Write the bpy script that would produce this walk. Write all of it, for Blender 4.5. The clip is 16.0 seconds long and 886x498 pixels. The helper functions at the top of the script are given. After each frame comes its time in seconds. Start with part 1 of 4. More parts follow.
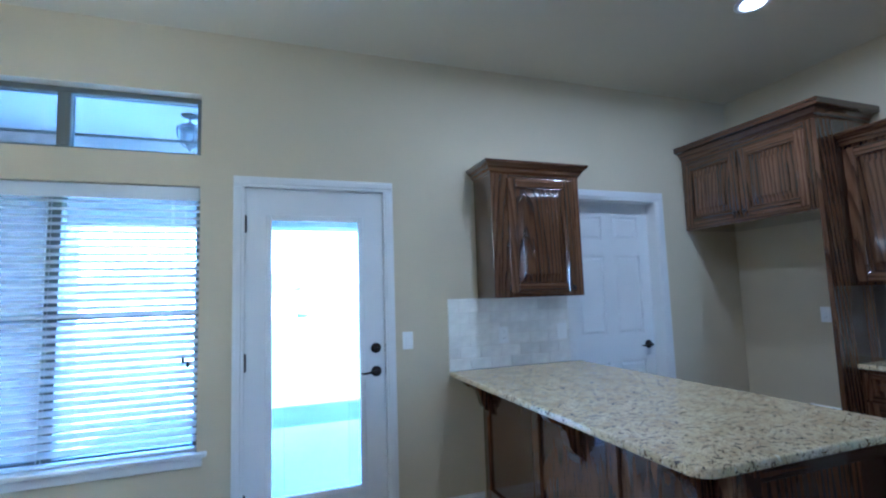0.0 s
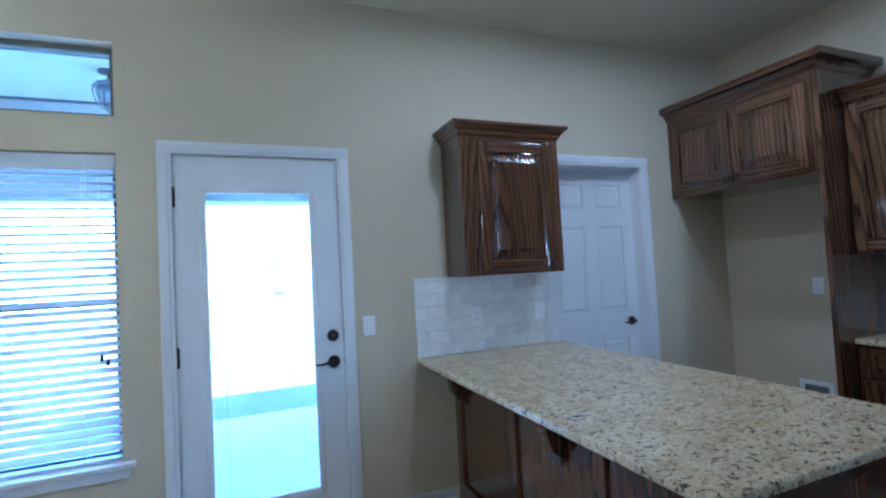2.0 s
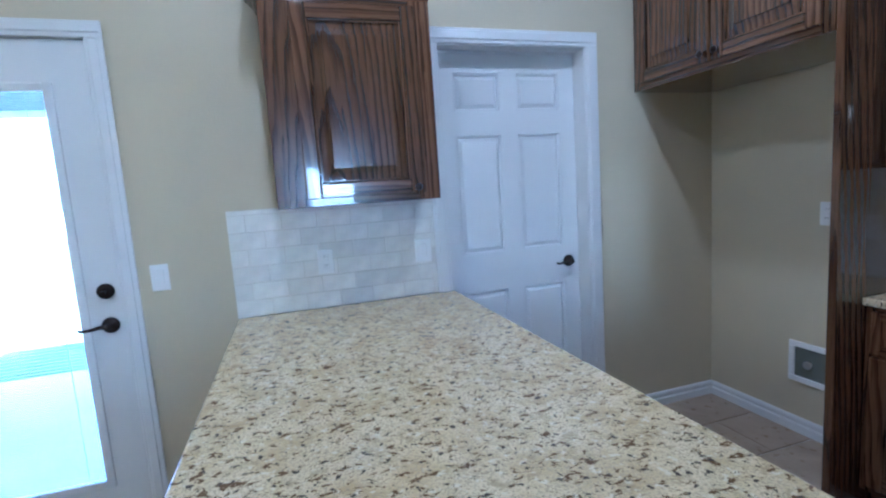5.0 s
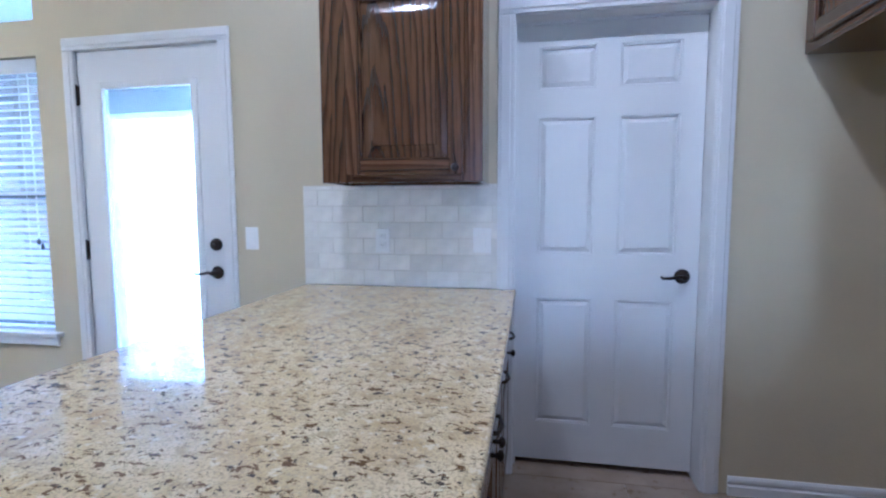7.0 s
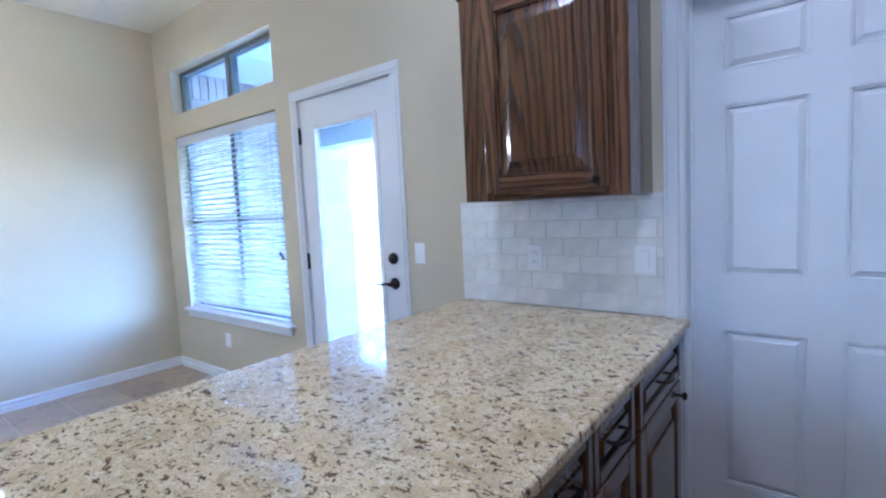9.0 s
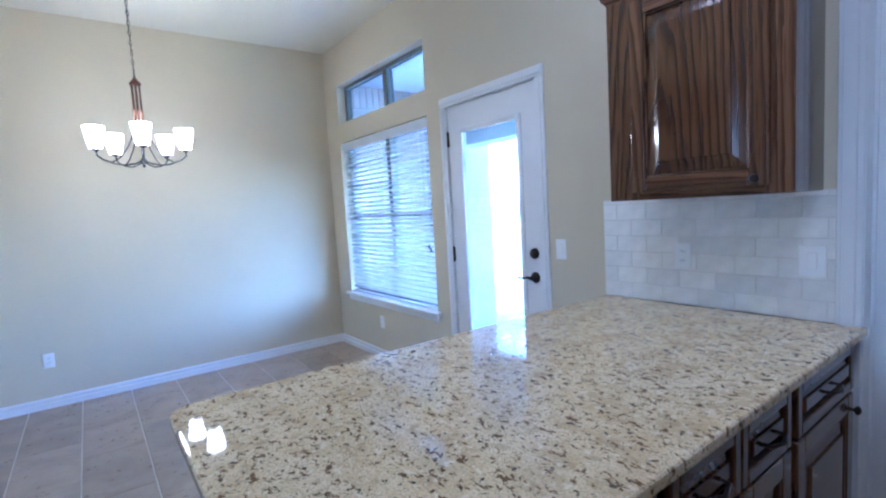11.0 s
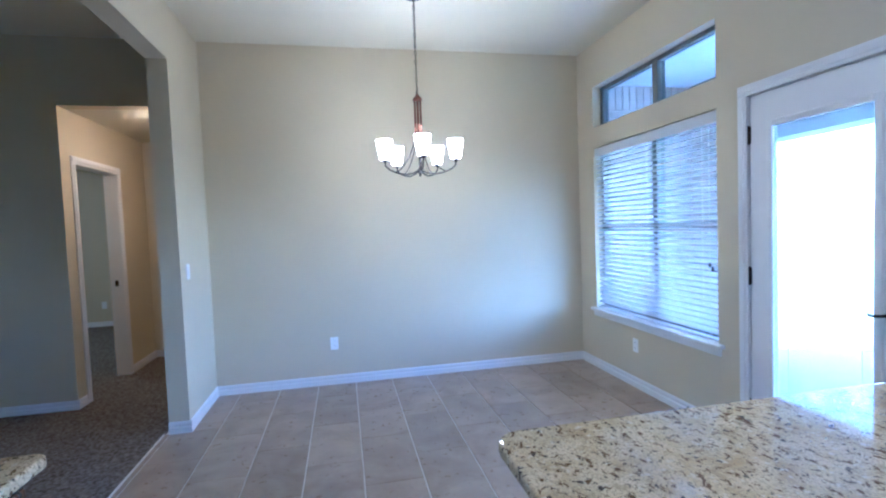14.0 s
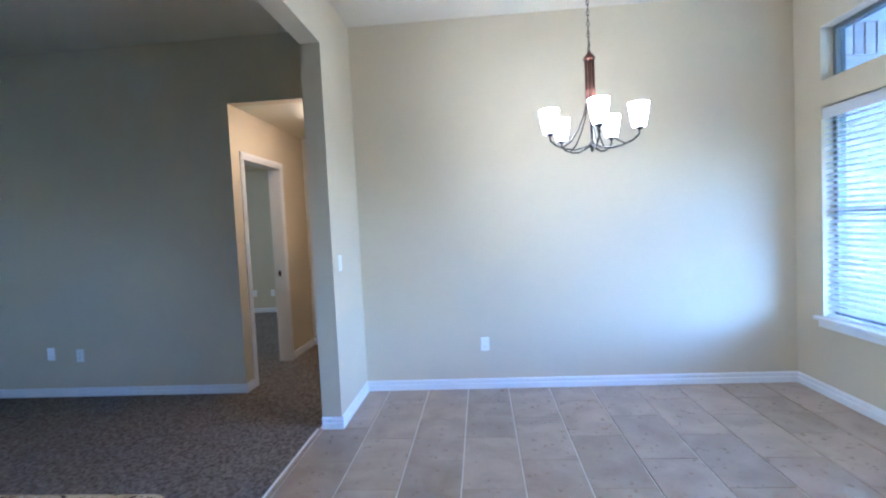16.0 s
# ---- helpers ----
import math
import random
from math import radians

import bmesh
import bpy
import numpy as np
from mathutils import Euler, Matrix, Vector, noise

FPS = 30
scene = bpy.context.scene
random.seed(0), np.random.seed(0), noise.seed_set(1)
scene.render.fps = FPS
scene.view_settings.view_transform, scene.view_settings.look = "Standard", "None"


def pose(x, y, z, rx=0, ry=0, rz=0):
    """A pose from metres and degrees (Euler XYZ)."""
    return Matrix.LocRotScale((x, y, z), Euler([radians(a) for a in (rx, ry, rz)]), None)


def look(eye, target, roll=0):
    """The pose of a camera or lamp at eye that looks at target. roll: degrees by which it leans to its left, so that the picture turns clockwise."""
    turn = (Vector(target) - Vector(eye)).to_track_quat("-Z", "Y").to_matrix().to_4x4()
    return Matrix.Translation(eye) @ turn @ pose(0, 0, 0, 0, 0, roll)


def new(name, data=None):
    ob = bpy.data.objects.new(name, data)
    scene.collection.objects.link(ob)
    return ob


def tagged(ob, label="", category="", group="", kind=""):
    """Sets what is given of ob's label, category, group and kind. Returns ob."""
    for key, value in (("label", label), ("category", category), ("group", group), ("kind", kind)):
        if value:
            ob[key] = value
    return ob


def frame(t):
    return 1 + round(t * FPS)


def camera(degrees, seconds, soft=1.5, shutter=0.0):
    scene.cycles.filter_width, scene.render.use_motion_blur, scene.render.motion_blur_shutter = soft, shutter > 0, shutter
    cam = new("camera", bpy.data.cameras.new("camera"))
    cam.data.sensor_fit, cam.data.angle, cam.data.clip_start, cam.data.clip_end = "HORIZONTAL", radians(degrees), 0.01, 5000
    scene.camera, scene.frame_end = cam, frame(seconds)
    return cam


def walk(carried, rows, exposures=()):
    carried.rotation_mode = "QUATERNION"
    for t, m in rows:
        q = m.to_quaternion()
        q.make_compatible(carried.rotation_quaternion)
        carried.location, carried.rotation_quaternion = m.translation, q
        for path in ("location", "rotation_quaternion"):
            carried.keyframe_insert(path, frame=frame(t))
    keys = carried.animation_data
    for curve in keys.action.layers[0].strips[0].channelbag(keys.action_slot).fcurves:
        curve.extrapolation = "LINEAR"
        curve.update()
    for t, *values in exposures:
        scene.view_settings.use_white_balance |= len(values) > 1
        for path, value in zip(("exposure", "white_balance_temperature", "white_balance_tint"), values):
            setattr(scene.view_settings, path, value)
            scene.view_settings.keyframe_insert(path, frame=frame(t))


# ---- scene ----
cam = camera(85.6, 16.0, soft=2.2)
PATH = [
    (0, (0.81, 0.481, 1.41), (1.486, 2.353, 1.603), -1.9),
    (0.5, (0.846, 0.509, 1.406), (1.513, 2.368, 1.719), -2),
    (1, (0.911, 0.532, 1.406), (1.581, 2.385, 1.742), -2.1),
    (1.5, (0.975, 0.627, 1.417), (1.677, 2.483, 1.663), -2.7),
    (2, (1.012, 0.78, 1.438), (1.768, 2.63, 1.518), -3.1),
    (2.5, (1.251, 0.849, 1.421), (1.978, 2.711, 1.353), -3.2),
    (3, (1.495, 0.908, 1.385), (2.251, 2.755, 1.252), -2.4),
    (3.5, (1.63, 1.054, 1.411), (2.453, 2.869, 1.238), -0.9),
    (4, (1.8, 1.156, 1.421), (2.626, 2.966, 1.22), -1.6),
    (6.5, (2.869, 1.314, 1.344), (2.76, 3.293, 1.077), -2.8),
    (7, (3.056, 1.354, 1.273), (2.698, 3.314, 1.102), -0.2),
    (7.5, (3.206, 1.471, 1.328), (2.552, 3.35, 1.127), -1.2),
    (8, (3.247, 1.523, 1.339), (2.377, 3.314, 1.151), -2.2),
    (8.5, (3.318, 1.594, 1.358), (2.24, 3.268, 1.175), -2.9),
    (9, (3.358, 1.593, 1.358), (2.137, 3.168, 1.191), -2.8),
    (11.5, (3.44, 1.397, 1.408), (1.755, 2.462, 1.239), -3.7),
    (12, (3.437, 1.381, 1.41), (1.673, 2.31, 1.258), -3.8),
    (12.5, (3.446, 1.344, 1.43), (1.615, 2.134, 1.289), -3.5),
    (13, (3.361, 1.288, 1.433), (1.478, 1.952, 1.316), -3.5),
    (13.5, (3.207, 1.253, 1.418), (1.28, 1.781, 1.323), -3.0),
    (14, (3.075, 1.217, 1.414), (1.118, 1.623, 1.32), -2.2),
    (14.5, (2.959, 1.196, 1.406), (0.98, 1.468, 1.309), -1.5),
    (15, (2.903, 1.245, 1.404), (0.907, 1.313, 1.295), -2.2),
    (15.5, (2.757, 1.236, 1.397), (0.762, 1.152, 1.274), -2.6),
    (16, (2.584, 1.095, 1.378), (0.592, 0.936, 1.284), -2.8),
]
# exposure and white balance follow the clip's own camera
EXPOSURES = [(0.0, 5.42, 3760, 10), (2.0, 5.32, 3750, 10), (3.0, 5.42, 3720, 9), (4.2, 5.68, 3720, 8), (6.3, 5.92, 4080, 18), (9.0, 5.85, 4020, 18), (12.5, 5.52, 3880, 18), (14.0, 5.58, 3900, 17), (16.0, 5.95, 3960, 17)]
walk(cam, [(t, look(eye, target, roll)) for t, eye, target, roll in PATH], EXPOSURES)

# ---------------------------------------------------------------- light
world = bpy.data.worlds.new("sky")
scene.world = world
world.use_nodes = True
wn = world.node_tree
sky = wn.nodes.new("ShaderNodeTexSky")
sky.sky_type = "NISHITA"
sky.sun_disc = False
sky.sun_elevation = radians(52)
sky.sun_rotation = radians(200)
wn.nodes["Background"].inputs[1].default_value = 0.15
# thin bright cloud veils the blue
veil = wn.nodes.new("ShaderNodeHueSaturation")
veil.inputs["Saturation"].default_value = 0.8
wn.links.new(sky.outputs[0], veil.inputs["Color"])
wn.links.new(veil.outputs[0], wn.nodes["Background"].inputs[0])


def lamp(name, kind, m, energy, color, **more):
    data = bpy.data.lights.new(name, kind)
    data.energy, data.color = energy, color
    for key, value in more.items():
        setattr(data, key, value)
    ob = new(name, data)
    ob.matrix_world = m
    return ob


SUN_DIR = Vector((-0.2, -0.58, 0.78))
lamp("sun", "SUN", look(SUN_DIR * 30, (0, 0, 0)), 4.6, (1.0, 0.95, 0.88), angle=radians(0.5))
# area lamp added in the unseen south window to brighten the kitchen's north wall
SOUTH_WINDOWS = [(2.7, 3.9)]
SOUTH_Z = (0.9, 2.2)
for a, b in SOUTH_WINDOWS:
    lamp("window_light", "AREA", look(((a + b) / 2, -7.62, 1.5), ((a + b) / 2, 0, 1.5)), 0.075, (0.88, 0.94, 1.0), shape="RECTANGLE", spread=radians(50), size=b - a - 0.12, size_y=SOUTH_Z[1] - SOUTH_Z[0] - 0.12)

# ---------------------------------------------------------------- materials


def mat(name, color, rough=0.5, metal=0.0, bump=0.0, bscale=60.0, vary=0.0, vscale=3.0, spec=0.5, coat=0.0, tile_vary=0.0, detail=4.0):
    """Principled paint, plaster, metal or plastic with a two-scale variation and a fine relief."""
    m = bpy.data.materials.new(name)
    m.use_nodes = True
    t = m.node_tree
    b = t.nodes["Principled BSDF"]
    b.inputs["Roughness"].default_value = rough
    b.inputs["Metallic"].default_value = metal
    b.inputs["Specular IOR Level"].default_value = spec
    b.inputs["Coat Weight"].default_value = coat
    b.inputs["Coat Roughness"].default_value = 0.08
    b.inputs["Base Color"].default_value = (*color, 1)
    tc = t.nodes.new("ShaderNodeTexCoord")
    if vary or tile_vary:
        n = t.nodes.new("ShaderNodeTexNoise")
        n.inputs["Scale"].default_value = vscale
        n.inputs["Detail"].default_value = 6
        t.links.new(tc.outputs["Object"], n.inputs["Vector"])
        r = t.nodes.new("ShaderNodeMapRange")
        r.inputs["From Min"].default_value, r.inputs["From Max"].default_value = 0.3, 0.7
        r.inputs["To Min"].default_value, r.inputs["To Max"].default_value = 1 - vary, 1 + vary
        t.links.new(n.outputs[0], r.inputs["Value"])
        value = r.outputs[0]
        if tile_vary:
            oi = t.nodes.new("ShaderNodeObjectInfo")
            r2 = t.nodes.new("ShaderNodeMapRange")
            r2.inputs["To Min"].default_value, r2.inputs["To Max"].default_value = 1 - tile_vary, 1 + tile_vary
            t.links.new(oi.outputs["Random"], r2.inputs["Value"])
            mul = t.nodes.new("ShaderNodeMath")
            mul.operation = "MULTIPLY"
            t.links.new(value, mul.inputs[0])
            t.links.new(r2.outputs[0], mul.inputs[1])
            value = mul.outputs[0]
        hsv = t.nodes.new("ShaderNodeHueSaturation")
        hsv.inputs["Color"].default_value = (*color, 1)
        t.links.new(value, hsv.inputs["Value"])
        t.links.new(hsv.outputs[0], b.inputs["Base Color"])
    if bump:
        n2 = t.nodes.new("ShaderNodeTexNoise")
        n2.inputs["Scale"].default_value = bscale
        n2.inputs["Detail"].default_value = detail
        t.links.new(tc.outputs["Object"], n2.inputs["Vector"])
        bp = t.nodes.new("ShaderNodeBump")
        bp.inputs["Strength"].default_value = bump
        bp.inputs["Distance"].default_value = 0.004
        t.links.new(n2.outputs[0], bp.inputs["Height"])
        t.links.new(bp.outputs[0], b.inputs["Normal"])
    return m


def ramp(t, source, stops, interp="LINEAR"):
    r = t.nodes.new("ShaderNodeValToRGB")
    r.color_ramp.interpolation = interp
    while len(r.color_ramp.elements) < len(stops):
        r.color_ramp.elements.new(0.5)
    for e, (p, c) in zip(r.color_ramp.elements, stops):
        e.position, e.color = p, (*c, 1)
    t.links.new(source, r.inputs[0])
    return r


def mixed(t, factor, a, b):
    mx = t.nodes.new("ShaderNodeMix")
    mx.data_type = "RGBA"
    for sock, v in ((mx.inputs[0], factor), (mx.inputs[6], a), (mx.inputs[7], b)):
        if isinstance(v, tuple):
            sock.default_value = (*v, 1)
        elif isinstance(v, float):
            sock.default_value = v
        else:
            t.links.new(v, sock)
    return mx.outputs[2]


def granite_material():
    """Polished cream granite with tan clouds, brown flecks and near-black grains."""
    m = bpy.data.materials.new("granite")
    m.use_nodes = True
    t = m.node_tree
    b = t.nodes["Principled BSDF"]
    b.inputs["Roughness"].default_value = 0.04
    b.inputs["Specular IOR Level"].default_value = 0.65
    tc = t.nodes.new("ShaderNodeTexCoord")

    def noise_node(scale, detail, rough=0.6, stretch=None, warp=0.0):
        n = t.nodes.new("ShaderNodeTexNoise")
        n.inputs["Scale"].default_value, n.inputs["Detail"].default_value, n.inputs["Roughness"].default_value = scale, detail, rough
        n.inputs["Distortion"].default_value = warp
        if stretch:
            mp = t.nodes.new("ShaderNodeMapping")
            mp.inputs["Rotation"].default_value = (0, 0, 0.6)
            mp.inputs["Scale"].default_value = stretch
            t.links.new(tc.outputs["Object"], mp.inputs[0])
            t.links.new(mp.outputs[0], n.inputs["Vector"])
        else:
            t.links.new(tc.outputs["Object"], n.inputs["Vector"])
        return n.outputs[0]

    cloud = ramp(t, noise_node(9, 5, warp=0.6), [(0.35, (0.78, 0.66, 0.41)), (0.52, (0.69, 0.565, 0.32)), (0.68, (0.55, 0.42, 0.21))])
    grain = ramp(t, noise_node(170, 3), [(0.38, (0, 0, 0)), (0.52, (1, 1, 1))])
    col = mixed(t, grain.outputs[0], (0.48, 0.39, 0.24), cloud.outputs[0])
    pale = ramp(t, noise_node(38, 3), [(0.58, (0, 0, 0)), (0.66, (1, 1, 1))])
    col = mixed(t, pale.outputs[0], col, (0.76, 0.68, 0.46))
    tan = ramp(t, noise_node(22, 5, 0.7, None, 0.4), [(0.55, (0, 0, 0)), (0.65, (0.6, 0.6, 0.6))])
    col = mixed(t, tan.outputs[0], col, (0.36, 0.27, 0.145))
    fleck = ramp(t, noise_node(36, 5, 0.68, (1.0, 1.5, 1.0), 0.4), [(0.575, (0, 0, 0)), (0.60, (1, 1, 1))])
    col = mixed(t, fleck.outputs[0], col, (0.15, 0.092, 0.042))
    grey = ramp(t, noise_node(58, 4, 0.62, None, 0.3), [(0.60, (0, 0, 0)), (0.63, (1, 1, 1))])
    col = mixed(t, grey.outputs[0], col, (0.085, 0.07, 0.055))
    rust = ramp(t, noise_node(9, 6, 0.7), [(0.69, (0, 0, 0)), (0.74, (1, 1, 1))])
    col = mixed(t, rust.outputs[0], col, (0.14, 0.05, 0.02))
    t.links.new(col, b.inputs["Base Color"])
    return m


def oak_material(name, along, light, mid, dark, rough=0.25):
    """Stained oak: cathedral rings stretched along one axis, with dark pores."""
    m = bpy.data.materials.new(name)
    m.use_nodes = True
    t = m.node_tree
    b = t.nodes["Principled BSDF"]
    b.inputs["Roughness"].default_value = rough
    b.inputs["Coat Weight"].default_value = 0.9
    b.inputs["Coat Roughness"].default_value = 0.06
    tc = t.nodes.new("ShaderNodeTexCoord")
    oi = t.nodes.new("ShaderNodeObjectInfo")
    add = t.nodes.new("ShaderNodeVectorMath")
    add.operation = "ADD"
    sc = t.nodes.new("ShaderNodeVectorMath")
    sc.operation = "SCALE"
    sc.inputs[0].default_value = (0.5, 0.35, 1.6)
    t.links.new(oi.outputs["Random"], sc.inputs["Scale"])
    t.links.new(tc.outputs["Object"], add.inputs[0])
    t.links.new(sc.outputs[0], add.inputs[1])
    # glued-up boards about 95 mm wide, each with its own figure and tone
    sep = t.nodes.new("ShaderNodeSeparateXYZ")
    t.links.new(tc.outputs["Object"], sep.inputs[0])
    wide = t.nodes.new("ShaderNodeMath")
    wide.operation = "MULTIPLY_ADD"
    wide.inputs[1].default_value, wide.inputs[2].default_value = 8.5, 0.5
    t.links.new(sep.outputs[2 if along != 2 else 0], wide.inputs[0])
    board = t.nodes.new("ShaderNodeMath")
    board.operation = "FLOOR"
    t.links.new(wide.outputs[0], board.inputs[0])
    mixr = t.nodes.new("ShaderNodeMath")
    mixr.operation = "MULTIPLY_ADD"
    mixr.inputs[1].default_value = 37.0
    t.links.new(oi.outputs["Random"], mixr.inputs[0])
    t.links.new(board.outputs[0], mixr.inputs[2])
    wnz = t.nodes.new("ShaderNodeTexWhiteNoise")
    wnz.noise_dimensions = "1D"
    t.links.new(mixr.outputs[0], wnz.inputs["W"])
    shift = t.nodes.new("ShaderNodeVectorMath")
    shift.operation = "MULTIPLY_ADD"
    shift.inputs[1].default_value = (0.10, 0.06, 0.8) if along == 2 else ((0.8, 0.10, 0.16) if along == 0 else (0.10, 0.8, 0.16))
    t.links.new(wnz.outputs["Color"], shift.inputs[0])
    t.links.new(add.outputs[0], shift.inputs[2])
    mp = t.nodes.new("ShaderNodeMapping")
    mp.inputs["Scale"].default_value = [0.10 if k == along else 1.0 for k in range(3)]
    t.links.new(shift.outputs[0], mp.inputs[0])
    wv = t.nodes.new("ShaderNodeTexWave")
    wv.wave_type = "RINGS"
    wv.rings_direction = "X" if along == 1 else "Y"
    wv.wave_profile = "SAW"
    wv.inputs["Scale"].default_value = 11.5
    wv.inputs["Distortion"].default_value = 4.0
    wv.inputs["Detail"].default_value = 3.0
    wv.inputs["Detail Scale"].default_value = 2.2
    t.links.new(mp.outputs[0], wv.inputs["Vector"])
    rings = ramp(t, wv.outputs["Fac"], [(0.0, light), (0.45, light), (0.78, mid), (0.93, tuple(0.7 * p + 0.3 * q for p, q in zip(mid, dark))), (1.0, mid)])
    mp2 = t.nodes.new("ShaderNodeMapping")
    mp2.inputs["Scale"].default_value = [6.0 if k == along else 220.0 for k in range(3)]
    t.links.new(add.outputs[0], mp2.inputs[0])
    n2 = t.nodes.new("ShaderNodeTexNoise")
    n2.inputs["Scale"].default_value, n2.inputs["Detail"].default_value = 1.0, 3.0
    t.links.new(mp2.outputs[0], n2.inputs["Vector"])
    pores = ramp(t, n2.outputs[0], [(0.33, (0.5, 0.5, 0.5)), (0.44, (0, 0, 0))])
    col = mixed(t, pores.outputs[0], rings.outputs[0], dark)
    tone = t.nodes.new("ShaderNodeMapRange")
    tone.inputs["To Min"].default_value, tone.inputs["To Max"].default_value = 0.62, 1.22
    t.links.new(wnz.outputs["Value"], tone.inputs["Value"])
    hsv = t.nodes.new("ShaderNodeHueSaturation")
    t.links.new(tone.outputs[0], hsv.inputs["Value"])
    t.links.new(col, hsv.inputs["Color"])
    t.links.new(hsv.outputs[0], b.inputs["Base Color"])
    bp = t.nodes.new("ShaderNodeBump")
    bp.inputs["Strength"].default_value, bp.inputs["Distance"].default_value = 0.15, 0.001
    t.links.new(n2.outputs[0], bp.inputs["Height"])
    t.links.new(bp.outputs[0], b.inputs["Normal"])
    return m


def floor_tile_material():
    """Matt-glazed porcelain in taupe with cloudy veins; each tile its own tone."""
    m = bpy.data.materials.new("porcelain_tile")
    m.use_nodes = True
    t = m.node_tree
    b = t.nodes["Principled BSDF"]
    tc = t.nodes.new("ShaderNodeTexCoord")
    oi = t.nodes.new("ShaderNodeObjectInfo")
    sc = t.nodes.new("ShaderNodeVectorMath")
    sc.operation = "SCALE"
    sc.inputs[0].default_value = (17.0, 9.0, 5.0)
    t.links.new(oi.outputs["Random"], sc.inputs["Scale"])
    add = t.nodes.new("ShaderNodeVectorMath")
    t.links.new(tc.outputs["Object"], add.inputs[0])
    t.links.new(sc.outputs[0], add.inputs[1])
    n = t.nodes.new("ShaderNodeTexNoise")
    n.inputs["Scale"].default_value, n.inputs["Detail"].default_value, n.inputs["Distortion"].default_value = 3.5, 7, 0.8
    t.links.new(add.outputs[0], n.inputs["Vector"])
    n2 = t.nodes.new("ShaderNodeTexNoise")
    n2.inputs["Scale"].default_value, n2.inputs["Detail"].default_value = 26.0, 5
    t.links.new(add.outputs[0], n2.inputs["Vector"])
    base = ramp(t, n.outputs[0], [(0.3, (0.30, 0.230, 0.160)), (0.5, (0.36, 0.283, 0.203)), (0.7, (0.42, 0.338, 0.250))])
    fine = ramp(t, n2.outputs[0], [(0.30, (0.95, 0.945, 0.94)), (0.70, (1.04, 1.04, 1.04))])
    mx = t.nodes.new("ShaderNodeMix")
    mx.data_type, mx.blend_type = "RGBA", "MULTIPLY"
    mx.inputs[0].default_value = 1.0
    t.links.new(base.outputs[0], mx.inputs[6])
    t.links.new(fine.outputs[0], mx.inputs[7])
    hsv = t.nodes.new("ShaderNodeHueSaturation")
    r2 = t.nodes.new("ShaderNodeMapRange")
    r2.inputs["To Min"].default_value, r2.inputs["To Max"].default_value = 0.9, 1.1
    t.links.new(oi.outputs["Random"], r2.inputs["Value"])
    t.links.new(r2.outputs[0], hsv.inputs["Value"])
    t.links.new(mx.outputs[2], hsv.inputs["Color"])
    t.links.new(hsv.outputs[0], b.inputs["Base Color"])
    rr = t.nodes.new("ShaderNodeMapRange")
    rr.inputs["To Min"].default_value, rr.inputs["To Max"].default_value = 0.22, 0.38
    t.links.new(n2.outputs[0], rr.inputs["Value"])
    t.links.new(rr.outputs[0], b.inputs["Roughness"])
    bp = t.nodes.new("ShaderNodeBump")
    bp.inputs["Strength"].default_value, bp.inputs["Distance"].default_value = 0.05, 0.003
    t.links.new(n.outputs[0], bp.inputs["Height"])
    t.links.new(bp.outputs[0], b.inputs["Normal"])
    return m


def stone_tile_material():
    """Tumbled pale travertine, each tile its own tone."""
    m = mat("travertine_tile", (0.79, 0.775, 0.735), 0.36, 0, 0.30, 45, 0.08, 14, tile_vary=0.08)
    return m


def glass_material(name, tint=(1, 1, 1)):
    """Thin window pane: mostly clear, with a weak mirror."""
    m = bpy.data.materials.new(name)
    m.use_nodes = True
    t = m.node_tree
    t.nodes.remove(t.nodes["Principled BSDF"])
    out = t.nodes["Material Output"]
    tr = t.nodes.new("ShaderNodeBsdfTransparent")
    tr.inputs[0].default_value = (*tint, 1)
    gl = t.nodes.new("ShaderNodeBsdfGlossy")
    gl.inputs["Roughness"].default_value = 0.0
    lw = t.nodes.new("ShaderNodeLayerWeight")
    lw.inputs[0].default_value = 0.5
    pw = t.nodes.new("ShaderNodeMath")
    pw.operation = "POWER"
    pw.inputs[1].default_value = 4.0
    t.links.new(lw.outputs["Facing"], pw.inputs[0])
    fz = t.nodes.new("ShaderNodeMath")
    fz.operation = "MULTIPLY_ADD"
    fz.inputs[1].default_value, fz.inputs[2].default_value = 0.8, 0.035
    t.links.new(pw.outputs[0], fz.inputs[0])
    mx = t.nodes.new("ShaderNodeMixShader")
    t.links.new(fz.outputs[0], mx.inputs[0])
    t.links.new(tr.outputs[0], mx.inputs[1])
    t.links.new(gl.outputs[0], mx.inputs[2])
    t.links.new(mx.outputs[0], out.inputs[0])
    return m


def glow_material(name, color, strength, base=(0.8, 0.8, 0.8)):
    m = mat(name, base, 0.35)
    b = m.node_tree.nodes["Principled BSDF"]
    b.inputs["Emission Color"].default_value = (*color, 1)
    b.inputs["Emission Strength"].default_value = strength
    return m


def slat_material():
    """White faux-wood slat that lets a little daylight through."""
    m = mat("blind_slat", (0.82, 0.83, 0.84), 0.35)
    t = m.node_tree
    b = t.nodes["Principled BSDF"]
    tl = t.nodes.new("ShaderNodeBsdfTranslucent")
    tl.inputs[0].default_value = (0.8, 0.82, 0.84, 1)
    mx = t.nodes.new("ShaderNodeMixShader")
    mx.inputs[0].default_value = 0.3
    t.links.new(b.outputs[0], mx.inputs[1])
    t.links.new(tl.outputs[0], mx.inputs[2])
    t.links.new(mx.outputs[0], t.nodes["Material Output"].inputs[0])
    return m


